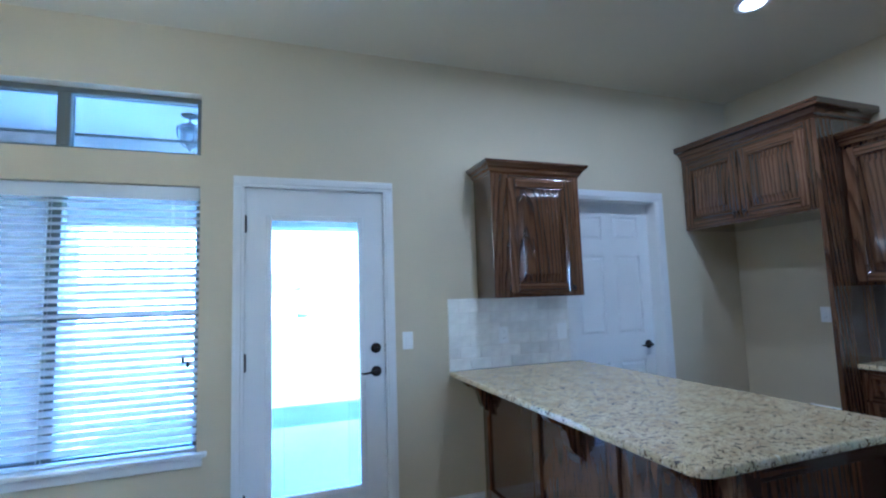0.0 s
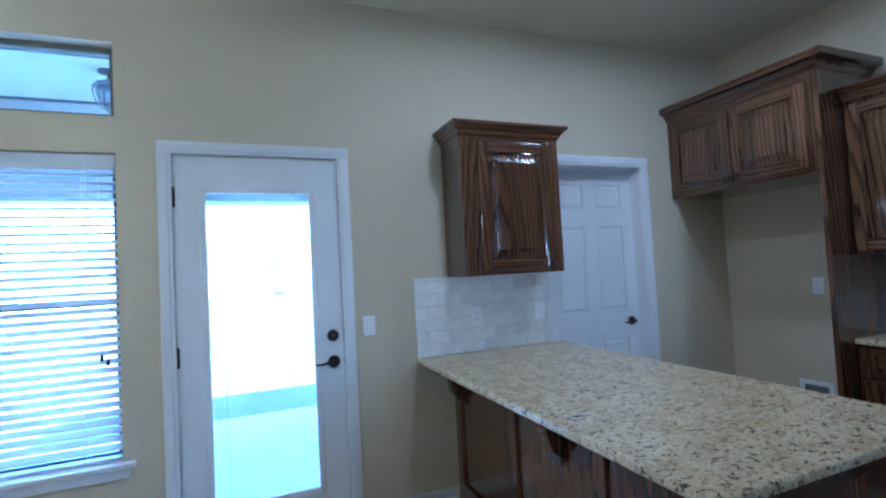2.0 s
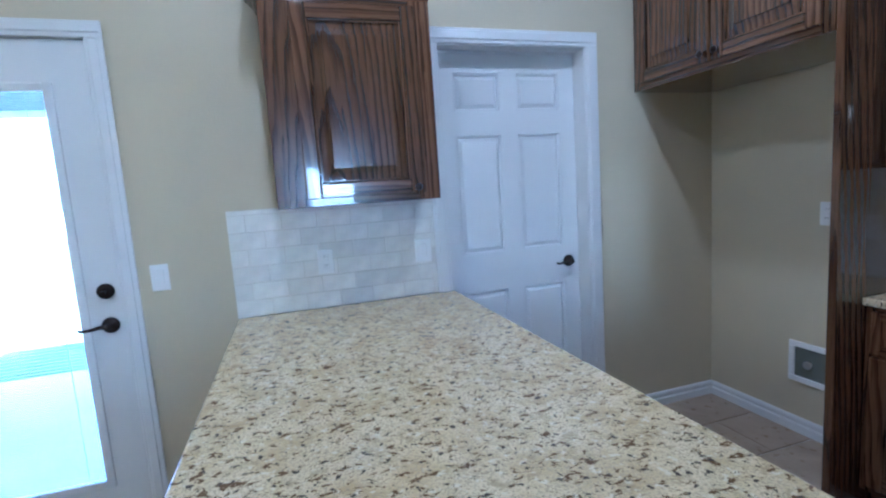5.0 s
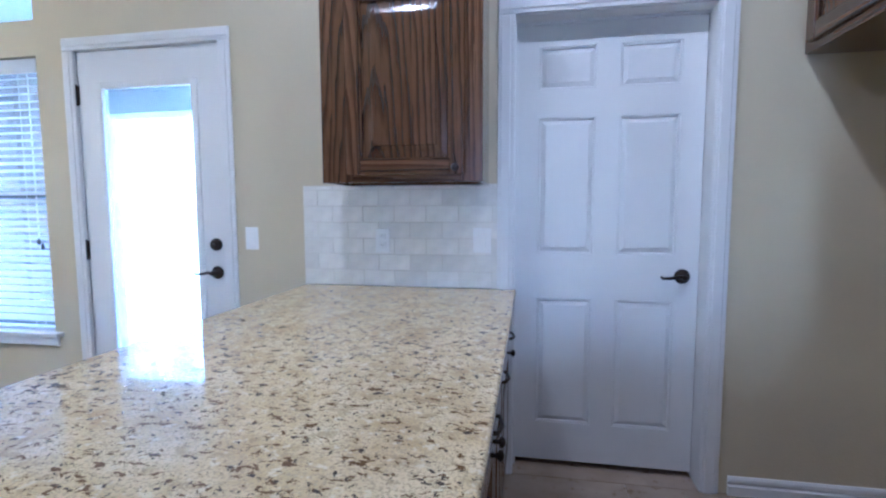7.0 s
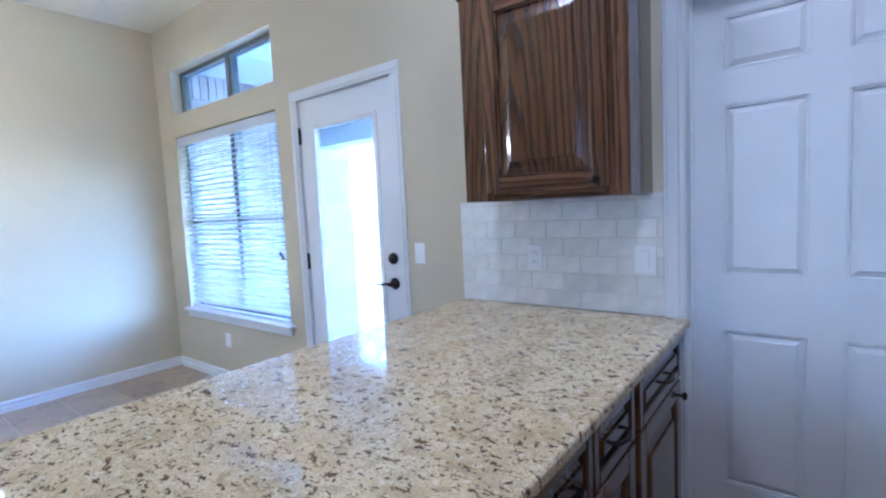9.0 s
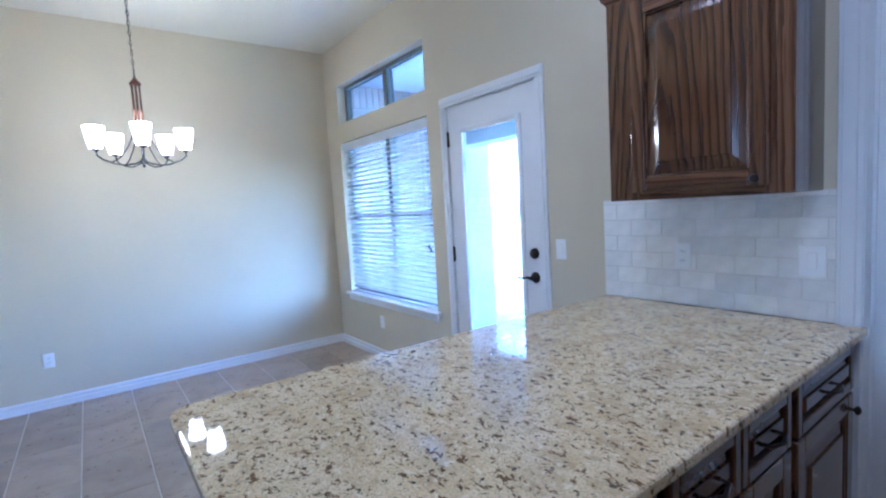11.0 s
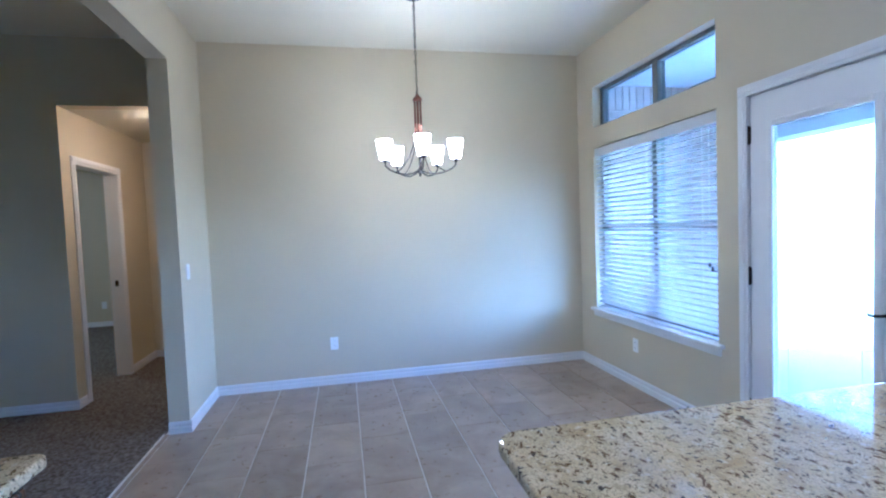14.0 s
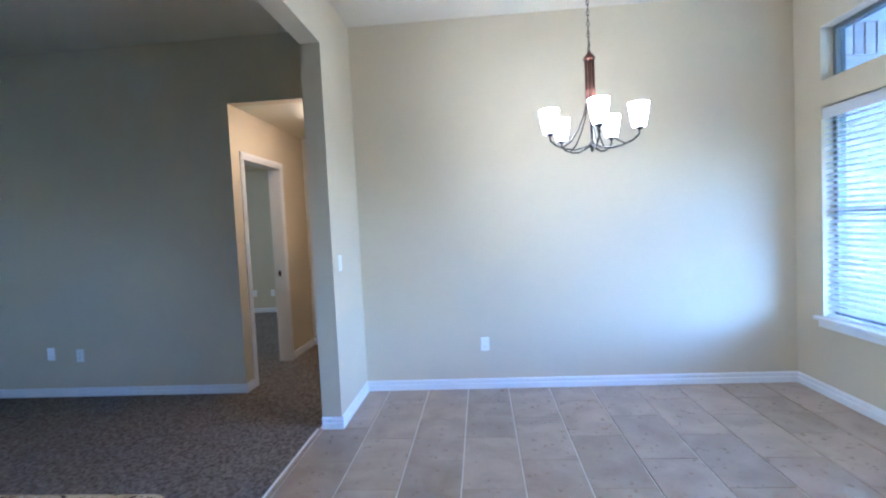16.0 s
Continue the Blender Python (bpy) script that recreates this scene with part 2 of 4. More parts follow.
WALL = mat("wall_paint", (0.62, 0.55, 0.385), 0.72, 0, 0.25, 130, 0.03, 1.2, spec=0.3)
CEIL = mat("ceiling_paint", (0.72, 0.68, 0.55), 0.85, 0, 0.4, 90, 0.03, 1.0, spec=0.2)
TRIM = mat("trim_paint", (0.80, 0.80, 0.80), 0.32, 0, 0.03, 40, 0.02, 4)
DOORW = mat("door_paint", (0.80, 0.80, 0.80), 0.38, 0, 0.06, 220, 0.02, 3)
GRANITE = granite_material()
OAK_V = oak_material("oak_upright", 2, (0.130, 0.064, 0.028), (0.068, 0.030, 0.014), (0.016, 0.007, 0.004))
OAK_H = oak_material("oak_level", 0, (0.130, 0.064, 0.028), (0.068, 0.030, 0.014), (0.016, 0.007, 0.004))
OAK_HY = oak_material("oak_level_side", 1, (0.130, 0.064, 0.028), (0.068, 0.030, 0.014), (0.016, 0.007, 0.004))
TILE = floor_tile_material()
GROUT = mat("floor_grout", (0.72, 0.69, 0.63), 0.9, 0, 0.3, 200, 0.08, 6)
STONE = stone_tile_material()
STONE_GROUT = mat("splash_grout", (0.74, 0.72, 0.67), 0.9, 0, 0.3, 160, 0.05, 8)
BRONZE = mat("dark_bronze", (0.035, 0.028, 0.024), 0.35, 0.9, 0.05, 120)
COPPER = mat("burnished_bronze", (0.13, 0.055, 0.033), 0.3, 0.9, 0.05, 120, 0.15, 20)
PEWTER = mat("weathered_pewter", (0.26, 0.26, 0.27), 0.5, 0.3, 0.1, 80, 0.15, 18)
VINYL = mat("bronze_frame", (0.16, 0.17, 0.15), 0.45, 0, 0.03, 60, 0.04, 6)
# grey tint dims the glaring outdoors through the panes, most in the door
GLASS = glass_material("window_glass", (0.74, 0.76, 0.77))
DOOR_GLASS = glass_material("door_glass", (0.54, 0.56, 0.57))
SLAT = slat_material()
PLASTIC = mat("white_plastic", (0.90, 0.90, 0.89), 0.3)
SOCKET = mat("socket_dark", (0.05, 0.05, 0.05), 0.5)
STEEL = mat("brushed_steel", (0.55, 0.56, 0.57), 0.28, 1.0, 0.05, 300)
BLACKG = mat("black_glass", (0.012, 0.012, 0.013), 0.08)
CARPET = mat("carpet", (0.17, 0.145, 0.12), 0.95, 0, 1.0, 160, 0.6, 48, spec=0.1, detail=3)
CONCRETE = mat("concrete", (0.64, 0.62, 0.58), 0.85, 0, 0.3, 60, 0.10, 2.5)
LAWN = mat("lawn", (0.17, 0.18, 0.12), 0.9, 0, 1.0, 90, 0.30, 1.5, spec=0.1)
PORCH = mat("porch_paint", (0.74, 0.76, 0.80), 0.7, 0, 0.1, 60, 0.04, 2)
BRICK = mat("brick", (0.62, 0.55, 0.51), 0.85, 0, 0.5, 60, 0.15, 9, tile_vary=0.14)
MORTAR = mat("mortar", (0.64, 0.59, 0.55), 0.95, 0, 0.4, 120, 0.10, 6)
FENCEW = mat("fence_wood", (0.36, 0.27, 0.18), 0.85, 0, 0.4, 50, 0.20, 5, tile_vary=0.18)
ROOFM = mat("shingle", (0.12, 0.11, 0.10), 0.9, 0, 0.6, 60, 0.2, 8)
SHADE = glow_material("lit_opal_glass", (1.0, 0.78, 0.48), 1.0)
LENS = glow_material("lit_lens", (1.0, 0.84, 0.64), 10.0)
PALE_FILL = mat("pale_fill", (0.55, 0.54, 0.52), 0.6, 0, 0.2, 20, 0.1, 3)
RUBBER = mat("black_rubber", (0.02, 0.02, 0.02), 0.7)

# ---------------------------------------------------------------- mesh helpers


def part(name, bm, material, parent=None, label="", smooth=False):
    """Links a bmesh as one mesh object."""
    me = bpy.data.meshes.new(name)
    bmesh.ops.recalc_face_normals(bm, faces=bm.faces)
    bm.to_mesh(me)
    bm.free()
    me.materials.append(material)
    if smooth:
        for p in me.polygons:
            p.use_smooth = True
    ob = new(name, me)
    if parent:
        ob.parent = parent
    if label:
        ob["label"] = label
    return ob


def thing(name, at=(0, 0, 0), label="", category="", group="", kind=""):
    ob = new(name)
    ob.location = at
    ob.empty_display_size = 0.05
    return tagged(ob, label, category, group, kind)


def box(x0, x1, y0, y1, z0, z1, bevel=0.0, segments=1, bm=None):
    bm = bm or bmesh.new()
    c = ((x0 + x1) / 2, (y0 + y1) / 2, (z0 + z1) / 2)
    r = bmesh.ops.create_cube(bm, size=1, matrix=Matrix.LocRotScale(c, None, (abs(x1 - x0), abs(y1 - y0), abs(z1 - z0))))
    if bevel:
        edges = list({e for v in r["verts"] for e in v.link_edges})
        bmesh.ops.bevel(bm, geom=edges, offset=bevel, segments=segments, profile=0.5, affect="EDGES")
    return bm


def lathe(profile, segments=24, at=(0, 0, 0), axis="Z", bm=None):
    """Solid of revolution; profile of (radius, height)."""
    bm = bm or bmesh.new()
    turn = {"Z": Matrix(), "Y": Matrix.Rotation(radians(90), 4, "X"), "X": Matrix.Rotation(radians(90), 4, "Y")}[axis]
    rings = []
    for r, h in profile:
        ring = []
        for k in range(segments):
            a = 2 * math.pi * k / segments
            ring.append(bm.verts.new(Vector(at) + turn @ Vector((max(r, 1e-4) * math.cos(a), max(r, 1e-4) * math.sin(a), h))))
        rings.append(ring)
    for a, b in zip(rings, rings[1:]):
        for k in range(segments):
            bm.faces.new((a[k], a[(k + 1) % segments], b[(k + 1) % segments], b[k]))
    bm.faces.new(rings[0][::-1])
    bm.faces.new(rings[-1])
    return bm


def tube(points, radius, segments=8, bm=None, closed=False):
    """Round bar along a line of points; radius a number or one per point."""
    bm = bm or bmesh.new()
    pts = [Vector(p) for p in points]
    n = len(pts)
    rings = []
    up = Vector((0, 0, 1))
    for i, p in enumerate(pts):
        a = pts[(i - 1) % n] if closed or i else p
        b = pts[(i + 1) % n] if closed or i < n - 1 else p
        d = (b - a).normalized()
        u = d.cross(up)
        if u.length < 1e-3:
            u = d.cross(Vector((1, 0, 0)))
        u.normalize()
        v = d.cross(u)
        r = radius[i] if isinstance(radius, (list, tuple)) else radius
        rings.append([bm.verts.new(p + r * (math.cos(2 * math.pi * k / segments) * u + math.sin(2 * math.pi * k / segments) * v)) for k in range(segments)])
    pairs = list(zip(rings, rings[1:])) + ([(rings[-1], rings[0])] if closed else [])
    for a, b in pairs:
        for k in range(segments):
            bm.faces.new((a[k], a[(k + 1) % segments], b[(k + 1) % segments], b[k]))
    if not closed:
        bm.faces.new(rings[0])
        bm.faces.new(rings[-1][::-1])
    return bm


def wall_bm(u0, u1, z0, z1, t0, t1, holes, along="x"):
    """A wall of real thickness with openings (u0, u1, z0, z1) through it. u runs along the wall, t across it."""
    us = sorted({u0, u1, *[h[0] for h in holes], *[h[1] for h in holes]})
    zs = sorted({z0, z1, *[h[2] for h in holes], *[h[3] for h in holes]})
    us = [u for u in us if u0 <= u <= u1]
    zs = [z for z in zs if z0 <= z <= z1]
    bm = bmesh.new()

    def solid(i, j):
        if not (0 <= i < len(us) - 1 and 0 <= j < len(zs) - 1):
            return False
        cu, cz = (us[i] + us[i + 1]) / 2, (zs[j] + zs[j + 1]) / 2
        return not any(h[0] < cu < h[1] and h[2] < cz < h[3] for h in holes)

    def quad(*pts):
        bm.faces.new([bm.verts.new((p[0], p[1], p[2]) if along == "x" else (p[1], p[0], p[2])) for p in pts])

    for i in range(len(us) - 1):
        for j in range(len(zs) - 1):
            if not solid(i, j):
                continue
            a, b, c, d = us[i], us[i + 1], zs[j], zs[j + 1]
            quad((a, t0, c), (b, t0, c), (b, t0, d), (a, t0, d))
            quad((a, t1, c), (a, t1, d), (b, t1, d), (b, t1, c))
            if not solid(i - 1, j):
                quad((a, t0, c), (a, t0, d), (a, t1, d), (a, t1, c))
            if not solid(i + 1, j):
                quad((b, t0, c), (b, t1, c), (b, t1, d), (b, t0, d))
            if not solid(i, j - 1):
                quad((a, t0, c), (a, t1, c), (b, t1, c), (b, t0, c))
            if not solid(i, j + 1):
                quad((a, t0, d), (b, t0, d), (b, t1, d), (a, t1, d))
    bmesh.ops.remove_doubles(bm, verts=bm.verts, dist=1e-5)
    return bm


def structure(name, bm, material, label="", smooth=False):
    return tagged(part(name, bm, material, smooth=smooth), label, "", "", "structure")


def raised_panel(u0, u1, z0, z1, depth, rise, slope=0.025):
    """A raised centre field, local: u along x, front towards -y."""
    bm = bmesh.new()
    outer = [(u0, 0, z0), (u1, 0, z0), (u1, 0, z1), (u0, 0, z1)]
    lip = [(u0, -depth, z0), (u1, -depth, z0), (u1, -depth, z1), (u0, -depth, z1)]
    s = slope
    top = [(u0 + s, -depth - rise, z0 + s), (u1 - s, -depth - rise, z0 + s), (u1 - s, -depth - rise, z1 - s), (u0 + s, -depth - rise, z1 - s)]
    rows = [[bm.verts.new(p) for p in r] for r in (outer, lip, top)]
    for a, b in zip(rows, rows[1:]):
        for k in range(4):
            bm.faces.new((a[k], a[(k + 1) % 4], b[(k + 1) % 4], b[k]))
    bm.faces.new(rows[-1])
    bm.faces.new(rows[0][::-1])
    return bm


# ---------------------------------------------------------------- plan
N, S, W, E, H = 3.58, 0.07, -1.405, 4.70, 3.065        # dining and kitchen, inner faces and ceiling
WIN = (-1.110, 0.415, 0.578, 2.10)
TRANSOM = (-1.110, 0.415, 2.288, 2.665)
DOOR = (0.640, 1.525, 0.0, 2.122)
PANTRY = (2.968, 3.828, 0.0, 2.135)
LIV_S, LIV_E = -7.6, 8.2                                         # living room's unseen far walls, set wide to dim bounced light
HALL_Z, HALL_S, HALL_W = 2.515, -1.01, -3.1
BED_W, BED_S = -5.6, -4.4

structure("wall_north", wall_bm(W - 0.15, E, 0, H, N, N + 0.16, [WIN, TRANSOM, DOOR, PANTRY]), WALL)
structure("wall_west", wall_bm(S - 0.14, N, 0, H, W - 0.15, W, [], "y"), WALL)
structure("wall_opening_jamb", wall_bm(W, -0.640, 0, H, S - 0.14, S, []), WALL)
structure("wall_opening_header", wall_bm(-0.640, E, 2.66, H, S - 0.14, S, []), WALL)
structure("wall_east", wall_bm(S - 0.14, N + 1.12, 0, H, E, E + 0.15, [], "y"), WALL)
structure("wall_living_north", wall_bm(E + 0.15, LIV_E + 0.15, 0, H, S - 0.14, S, []), WALL)
structure("wall_living_east", wall_bm(LIV_S, S - 0.14, 0, H, LIV_E, LIV_E + 0.15, [], "y"), WALL)
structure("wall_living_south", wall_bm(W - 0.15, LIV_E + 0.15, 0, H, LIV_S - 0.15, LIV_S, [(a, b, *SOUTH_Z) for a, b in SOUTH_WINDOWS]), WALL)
structure("wall_living_west", wall_bm(LIV_S, S - 0.14, 0, H, W - 0.12, W, [(HALL_S, S - 0.14, 0, HALL_Z)], "y"), WALL)
structure("wall_hall_south", wall_bm(HALL_W - 0.12, W - 0.12, 0, HALL_Z + 0.1, HALL_S - 0.12, HALL_S, [(-2.40, -1.60, 0, 2.08)]), WALL)
structure("wall_hall_west", wall_bm(HALL_S, S - 0.14, 0, HALL_Z + 0.1, HALL_W - 0.12, HALL_W, [], "y"), WALL)
structure("wall_hall_north", wall_bm(HALL_W - 0.12, W - 0.15, 0, HALL_Z + 0.1, S - 0.14, S - 0.02, []), WALL)
structure("wall_bedroom_west", wall_bm(BED_S, HALL_S - 0.12, 0, HALL_Z + 0.1, BED_W - 0.15, BED_W, [], "y"), WALL)
structure("wall_bedroom_north", wall_bm(BED_W - 0.15, HALL_W - 0.12, 0, HALL_Z + 0.1, HALL_S - 0.12, HALL_S, []), WALL)
structure("wall_bedroom_south", wall_bm(BED_W - 0.15, W - 0.12, 0, HALL_Z + 0.1, BED_S - 0.15, BED_S, []), WALL)
structure("wall_pantry_back", wall_bm(2.6, E, 0, H, N + 1.0, N + 1.12, []), WALL)
structure("wall_pantry_side", wall_bm(N + 0.16, N + 1.0, 0, H, 2.6, 2.72, [], "y"), WALL)
structure("ceiling", box(W - 0.15, E + 0.15, S - 0.14, N + 0.16, H, H + 0.12), CEIL)
structure("ceiling_living", box(W - 0.15, LIV_E + 0.15, LIV_S - 0.15, S - 0.14, H, H + 0.12), CEIL)
structure("ceiling_hall", box(BED_W - 0.15, W - 0.12, BED_S - 0.15, S - 0.02, HALL_Z, HALL_Z + 0.1), CEIL)
structure("ceiling_pantry", box(2.6, E + 0.15, N + 0.16, N + 1.12, 2.5, 2.6), CEIL)

CARPET_EDGE = -0.10
structure("floor", box(W - 0.15, E + 0.15, CARPET_EDGE, N + 1.12, -0.12, -0.006), GROUT, "pale grey grout bed under taupe porcelain tiles")
structure("floor_pantry", box(2.72, E, N + 0.001, N + 1.0, -0.0055, 0.0), TILE, "taupe tile floor inside the pantry")
structure("carpet_floor", box(BED_W - 0.15, LIV_E + 0.15, LIV_S - 0.15, CARPET_EDGE - 0.012, -0.12, 0.008), CARPET, "beige-grey cut-pile carpet")
structure("carpet_edge_strip", box(-0.638, E, CARPET_EDGE - 0.012, CARPET_EDGE, -0.05, 0.004, 0.002), GROUT, "pale metal strip between carpet and tile")


def baseboard(name, x0, y0, x1, y1, nx, ny):
    """Moulded baseboard run from one point to another; (nx, ny) points into the room."""
    bm = bmesh.new()
    prof = [(0, 0), (0.016, 0), (0.016, 0.042), (0.006, 0.047), (0.006, 0.055), (0.013, 0.061), (0.012, 0.074), (0.005, 0.083), (0, 0.085)]
    ends = []
    for x, y in ((x0, y0), (x1, y1)):
        ends.append([bm.verts.new((x + nx * d, y + ny * d, z)) for d, z in prof])
    for k in range(len(prof) - 1):
        bm.faces.new((ends[0][k], ends[0][k + 1], ends[1][k + 1], ends[1][k]))
    bm.faces.new(ends[0])
    bm.faces.new(ends[1][::-1])
    return structure(name, bm, TRIM, "white moulded baseboard")


baseboard("baseboard_west", W, S, W, N, 1, 0)
baseboard("baseboard_north", W + 0.016, N, 0.597, N, 0, -1)
baseboard("baseboard_north_middle", 1.583, N, 2.17, N, 0, -1)
baseboard("baseboard_north_east", 3.93, N, E, N, 0, -1)
baseboard("baseboard_nook", E, 2.54, E, N - 0.016, -1, 0)
baseboard("baseboard_jamb", W + 0.016, S, -0.640, S, 0, 1)
baseboard("baseboard_jamb_end", -0.640, S - 0.14, -0.640, S + 0.016, 1, 0)
baseboard("baseboard_living", W, LIV_S, W, HALL_S + 0.016, 1, 0)
baseboard("baseboard_hall", W, HALL_S, -1.54, HALL_S, 0, 1)
baseboard("baseboard_hall_far", -2.47, HALL_S, HALL_W, HALL_S, 0, 1)
baseboard("baseboard_hall_end", HALL_W, HALL_S, HALL_W, S - 0.14, 1, 0)
baseboard("baseboard_bedroom", BED_W, BED_S, BED_W, HALL_S - 0.12, 1, 0)


def casing(name, x0, x1, ztop, y, ny, width=0.062, label="white moulded door casing"):
    """Two legs and a head of stepped casing round an opening x0..x1."""
    root = thing(name, ((x0 + x1) / 2, y, 0), label, "", "", "structure")
    off = Vector(root.location)

    def leg(a, b, c, d):
        bm = box(a, b, min(0, ny * 0.014), max(0, ny * 0.014), c, d, 0.003)
        w = b - a
        if d - c > w:
            box(a + 0.012, b - 0.018, min(0, ny * 0.020), max(0, ny * 0.020), c, d - 0.004, 0.004, bm=bm)
        else:
            box(a + 0.004, b - 0.004, min(0, ny * 0.020), max(0, ny * 0.020), c + 0.018, d - 0.012, 0.004, bm=bm)
        return bm
    cx = off.x
    part("leg", leg(x0 - width - cx, x0 - cx, 0, ztop), TRIM, root)
    part("leg", leg(x1 - cx, x1 + width - cx, 0, ztop), TRIM, root)
    part("head", leg(x0 - width - cx, x1 + width - cx, ztop, ztop + width), TRIM, root)
    return root


casing("door_casing_patio", 0.660, 1.511, 2.108, N, -1, 0.066)
casing("door_casing_pantry", PANTRY[0] + 0.012, PANTRY[1] - 0.012, 2.125, N, -1, 0.075)
casing("door_casing_bedroom", -2.388, -1.612, 2.07, HALL_S, 1, 0.065)

# jamb linings
for nm, (a, b, c, d), y0, y1 in (("jamb_patio", DOOR, N, N + 0.16), ("jamb_pantry", PANTRY, N, N + 0.16), ("jamb_bedroom", (-2.40, -1.60, 0, 2.08), HALL_S - 0.12, HALL_S)):
    bm = box(a, a + 0.014, y0, y1, 0, d)
    box(b - 0.014, b, y0, y1, 0, d, bm=bm)
    box(a + 0.014, b - 0.014, y0, y1, d - 0.014, d, bm=bm)
    structure(nm, bm, TRIM, "white painted door jamb lining")
part("strike_plate", box(-2.386, -2.384, HALL_S - 0.075, HALL_S - 0.045, 0.93, 0.99), BRONZE, bpy.data.objects["jamb_bedroom"], "dark bronze strike plate")

# ---------------------------------------------------------------- hardware


def lever_set(parent, x, y, z, reach):
    """Round rose with a curved lever that points by reach."""
    rose = part("rose", lathe([(0.034, 0), (0.034, 0.006), (0.028, 0.014), (0.012, 0.018), (0.012, 0.05), (0.008, 0.055)], 24, (x, y, z), "Y"), BRONZE, parent, "dark bronze rose", True)
    s = 1 if reach > 0 else -1
    pts = [(x, y - 0.045, z), (x + 0.25 * reach, y - 0.048, z + 0.004), (x + 0.6 * reach, y - 0.046, z - 0.004), (x + 0.9 * reach, y - 0.044, z - 0.006), (x + reach, y - 0.043, z + 0.002)]
    part("lever", tube(pts, [0.010, 0.008, 0.007, 0.006, 0.005], 8), BRONZE, parent, "dark bronze curved lever", True)


def hinge(parent, x, y, z):
    bm = lathe([(0.004, -0.056), (0.008, -0.052), (0.008, 0.052), (0.004, 0.056)], 12, (x, y, z))
    box(x - 0.006, x + 0.012, y + 0.004, y + 0.0075, z - 0.05, z + 0.05, 0.001, bm=bm)
    part("hinge", bm, BRONZE, parent, "dark bronze hinge")


# ---------------------------------------------------------------- patio door with full glass
pd = thing("patio_door", (1.079, N + 0.01, 0), "closed white door with full glass and inner mini blind", "door", "", "structure")
ox = 1.079
sx0, sx1, sz0, sz1 = 0.661 - ox, 1.509 - ox, 0.012, 2.104
gx0, gx1, gz0, gz1 = 0.815 - ox, 1.343 - ox, 0.257, 1.905
part("slab", wall_bm(sx0, sx1, sz0, sz1, 0, 0.044, [(gx0 - 0.012, gx1 + 0.012, gz0 - 0.012, gz1 + 0.012)]), DOORW, pd)
for nm, (a, b, c, d) in (("glass_bead", (gx0 - 0.035, gx0, gz0 - 0.035, gz1 + 0.035)), ("glass_bead", (gx1, gx1 + 0.035, gz0 - 0.035, gz1 + 0.035)),
                         ("glass_bead", (gx0, gx1, gz0 - 0.035, gz0)), ("glass_bead", (gx0, gx1, gz1, gz1 + 0.035))):
    part(nm, box(a, b, -0.010, 0.02, c, d, 0.006, 2), DOORW, pd)
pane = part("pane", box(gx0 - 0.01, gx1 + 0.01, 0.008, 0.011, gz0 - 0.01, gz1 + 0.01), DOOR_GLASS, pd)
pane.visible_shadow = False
bm = bmesh.new()
z = gz0 + 0.012
while z < gz1 - 0.01:
    box(gx0 + 0.004, gx1 - 0.004, 0.016, 0.026, z, z + 0.0006, bm=bm)
    z += 0.0135
tagged(part("mini_blind", bm, SLAT, pd, "thin white mini-blind slats between the panes"), kind="stuff")
for u in (gx0 + 0.07, gx1 - 0.07):
    part("blind_cord", tube([(u, 0.021, gz0), (u, 0.021, gz1)], 0.0012, 6), PLASTIC, pd)
for z in (0.25, 1.05, 1.88):
    hinge(pd, sx0 - 0.002, -0.008, z)
lever_set(pd, 1.449 - ox, 0, 0.94, -0.105)
part("deadbolt", lathe([(0.033, 0), (0.033, 0.008), (0.026, 0.020), (0.006, 0.022)], 24, (1.449 - ox, 0, 1.087), "Y"), BRONZE, pd, "dark bronze deadbolt", True)
part("thumb_turn", box(1.437 - ox, 1.457 - ox, -0.036, -0.02, 1.083, 1.091, 0.002), BRONZE, pd)
part("latch_plate", box(1.5092 - ox, 1.5105 - ox, -0.004, 0.012, 1.06, 1.11), BRONZE, pd)
part("latch_plate", box(1.5092 - ox, 1.5105 - ox, -0.004, 0.012, 0.91, 0.96), BRONZE, pd)
structure("door_sill", box(DOOR[0] + 0.014, DOOR[1] - 0.014, N + 0.002, N + 0.20, -0.03, 0.012, 0.004), STEEL, "aluminium door sill")

# ---------------------------------------------------------------- pantry door with six panels
pn = thing("pantry_door", (3.398, N + 0.104, 0), "closed white six-panel pantry door", "door", "", "structure")
ox = 3.415
px0, px1 = 3.003 - ox, 3.827 - ox
cols = [(3.107 - ox, 3.365 - ox), (3.467 - ox, 3.728 - ox)]
rows = [(0.222, 0.838), (1.052, 1.688), (1.818, 2.010)]
holes = [(a, b, c, d) for a, b in cols for c, d in rows]
part("slab", wall_bm(px0, px1, 0.030, 2.118, 0, 0.036, holes), DOORW, pn)
for a, b, c, d in holes:
    p = part("panel", raised_panel(a, b, c, d, 0.004, 0.018, 0.032), DOORW, pn)
    p.location = (0, 0.024, 0)
    for e in ((a, a + 0.010, c, d), (b - 0.010, b, c, d), (a + 0.010, b - 0.010, c, c + 0.010), (a + 0.010, b - 0.010, d - 0.010, d)):
        part("moulding", box(e[0], e[1], 0.003, 0.022, e[2], e[3], 0.003), DOORW, pn)
lever_set(pn, 3.757 - ox, 0, 0.957, -0.10)
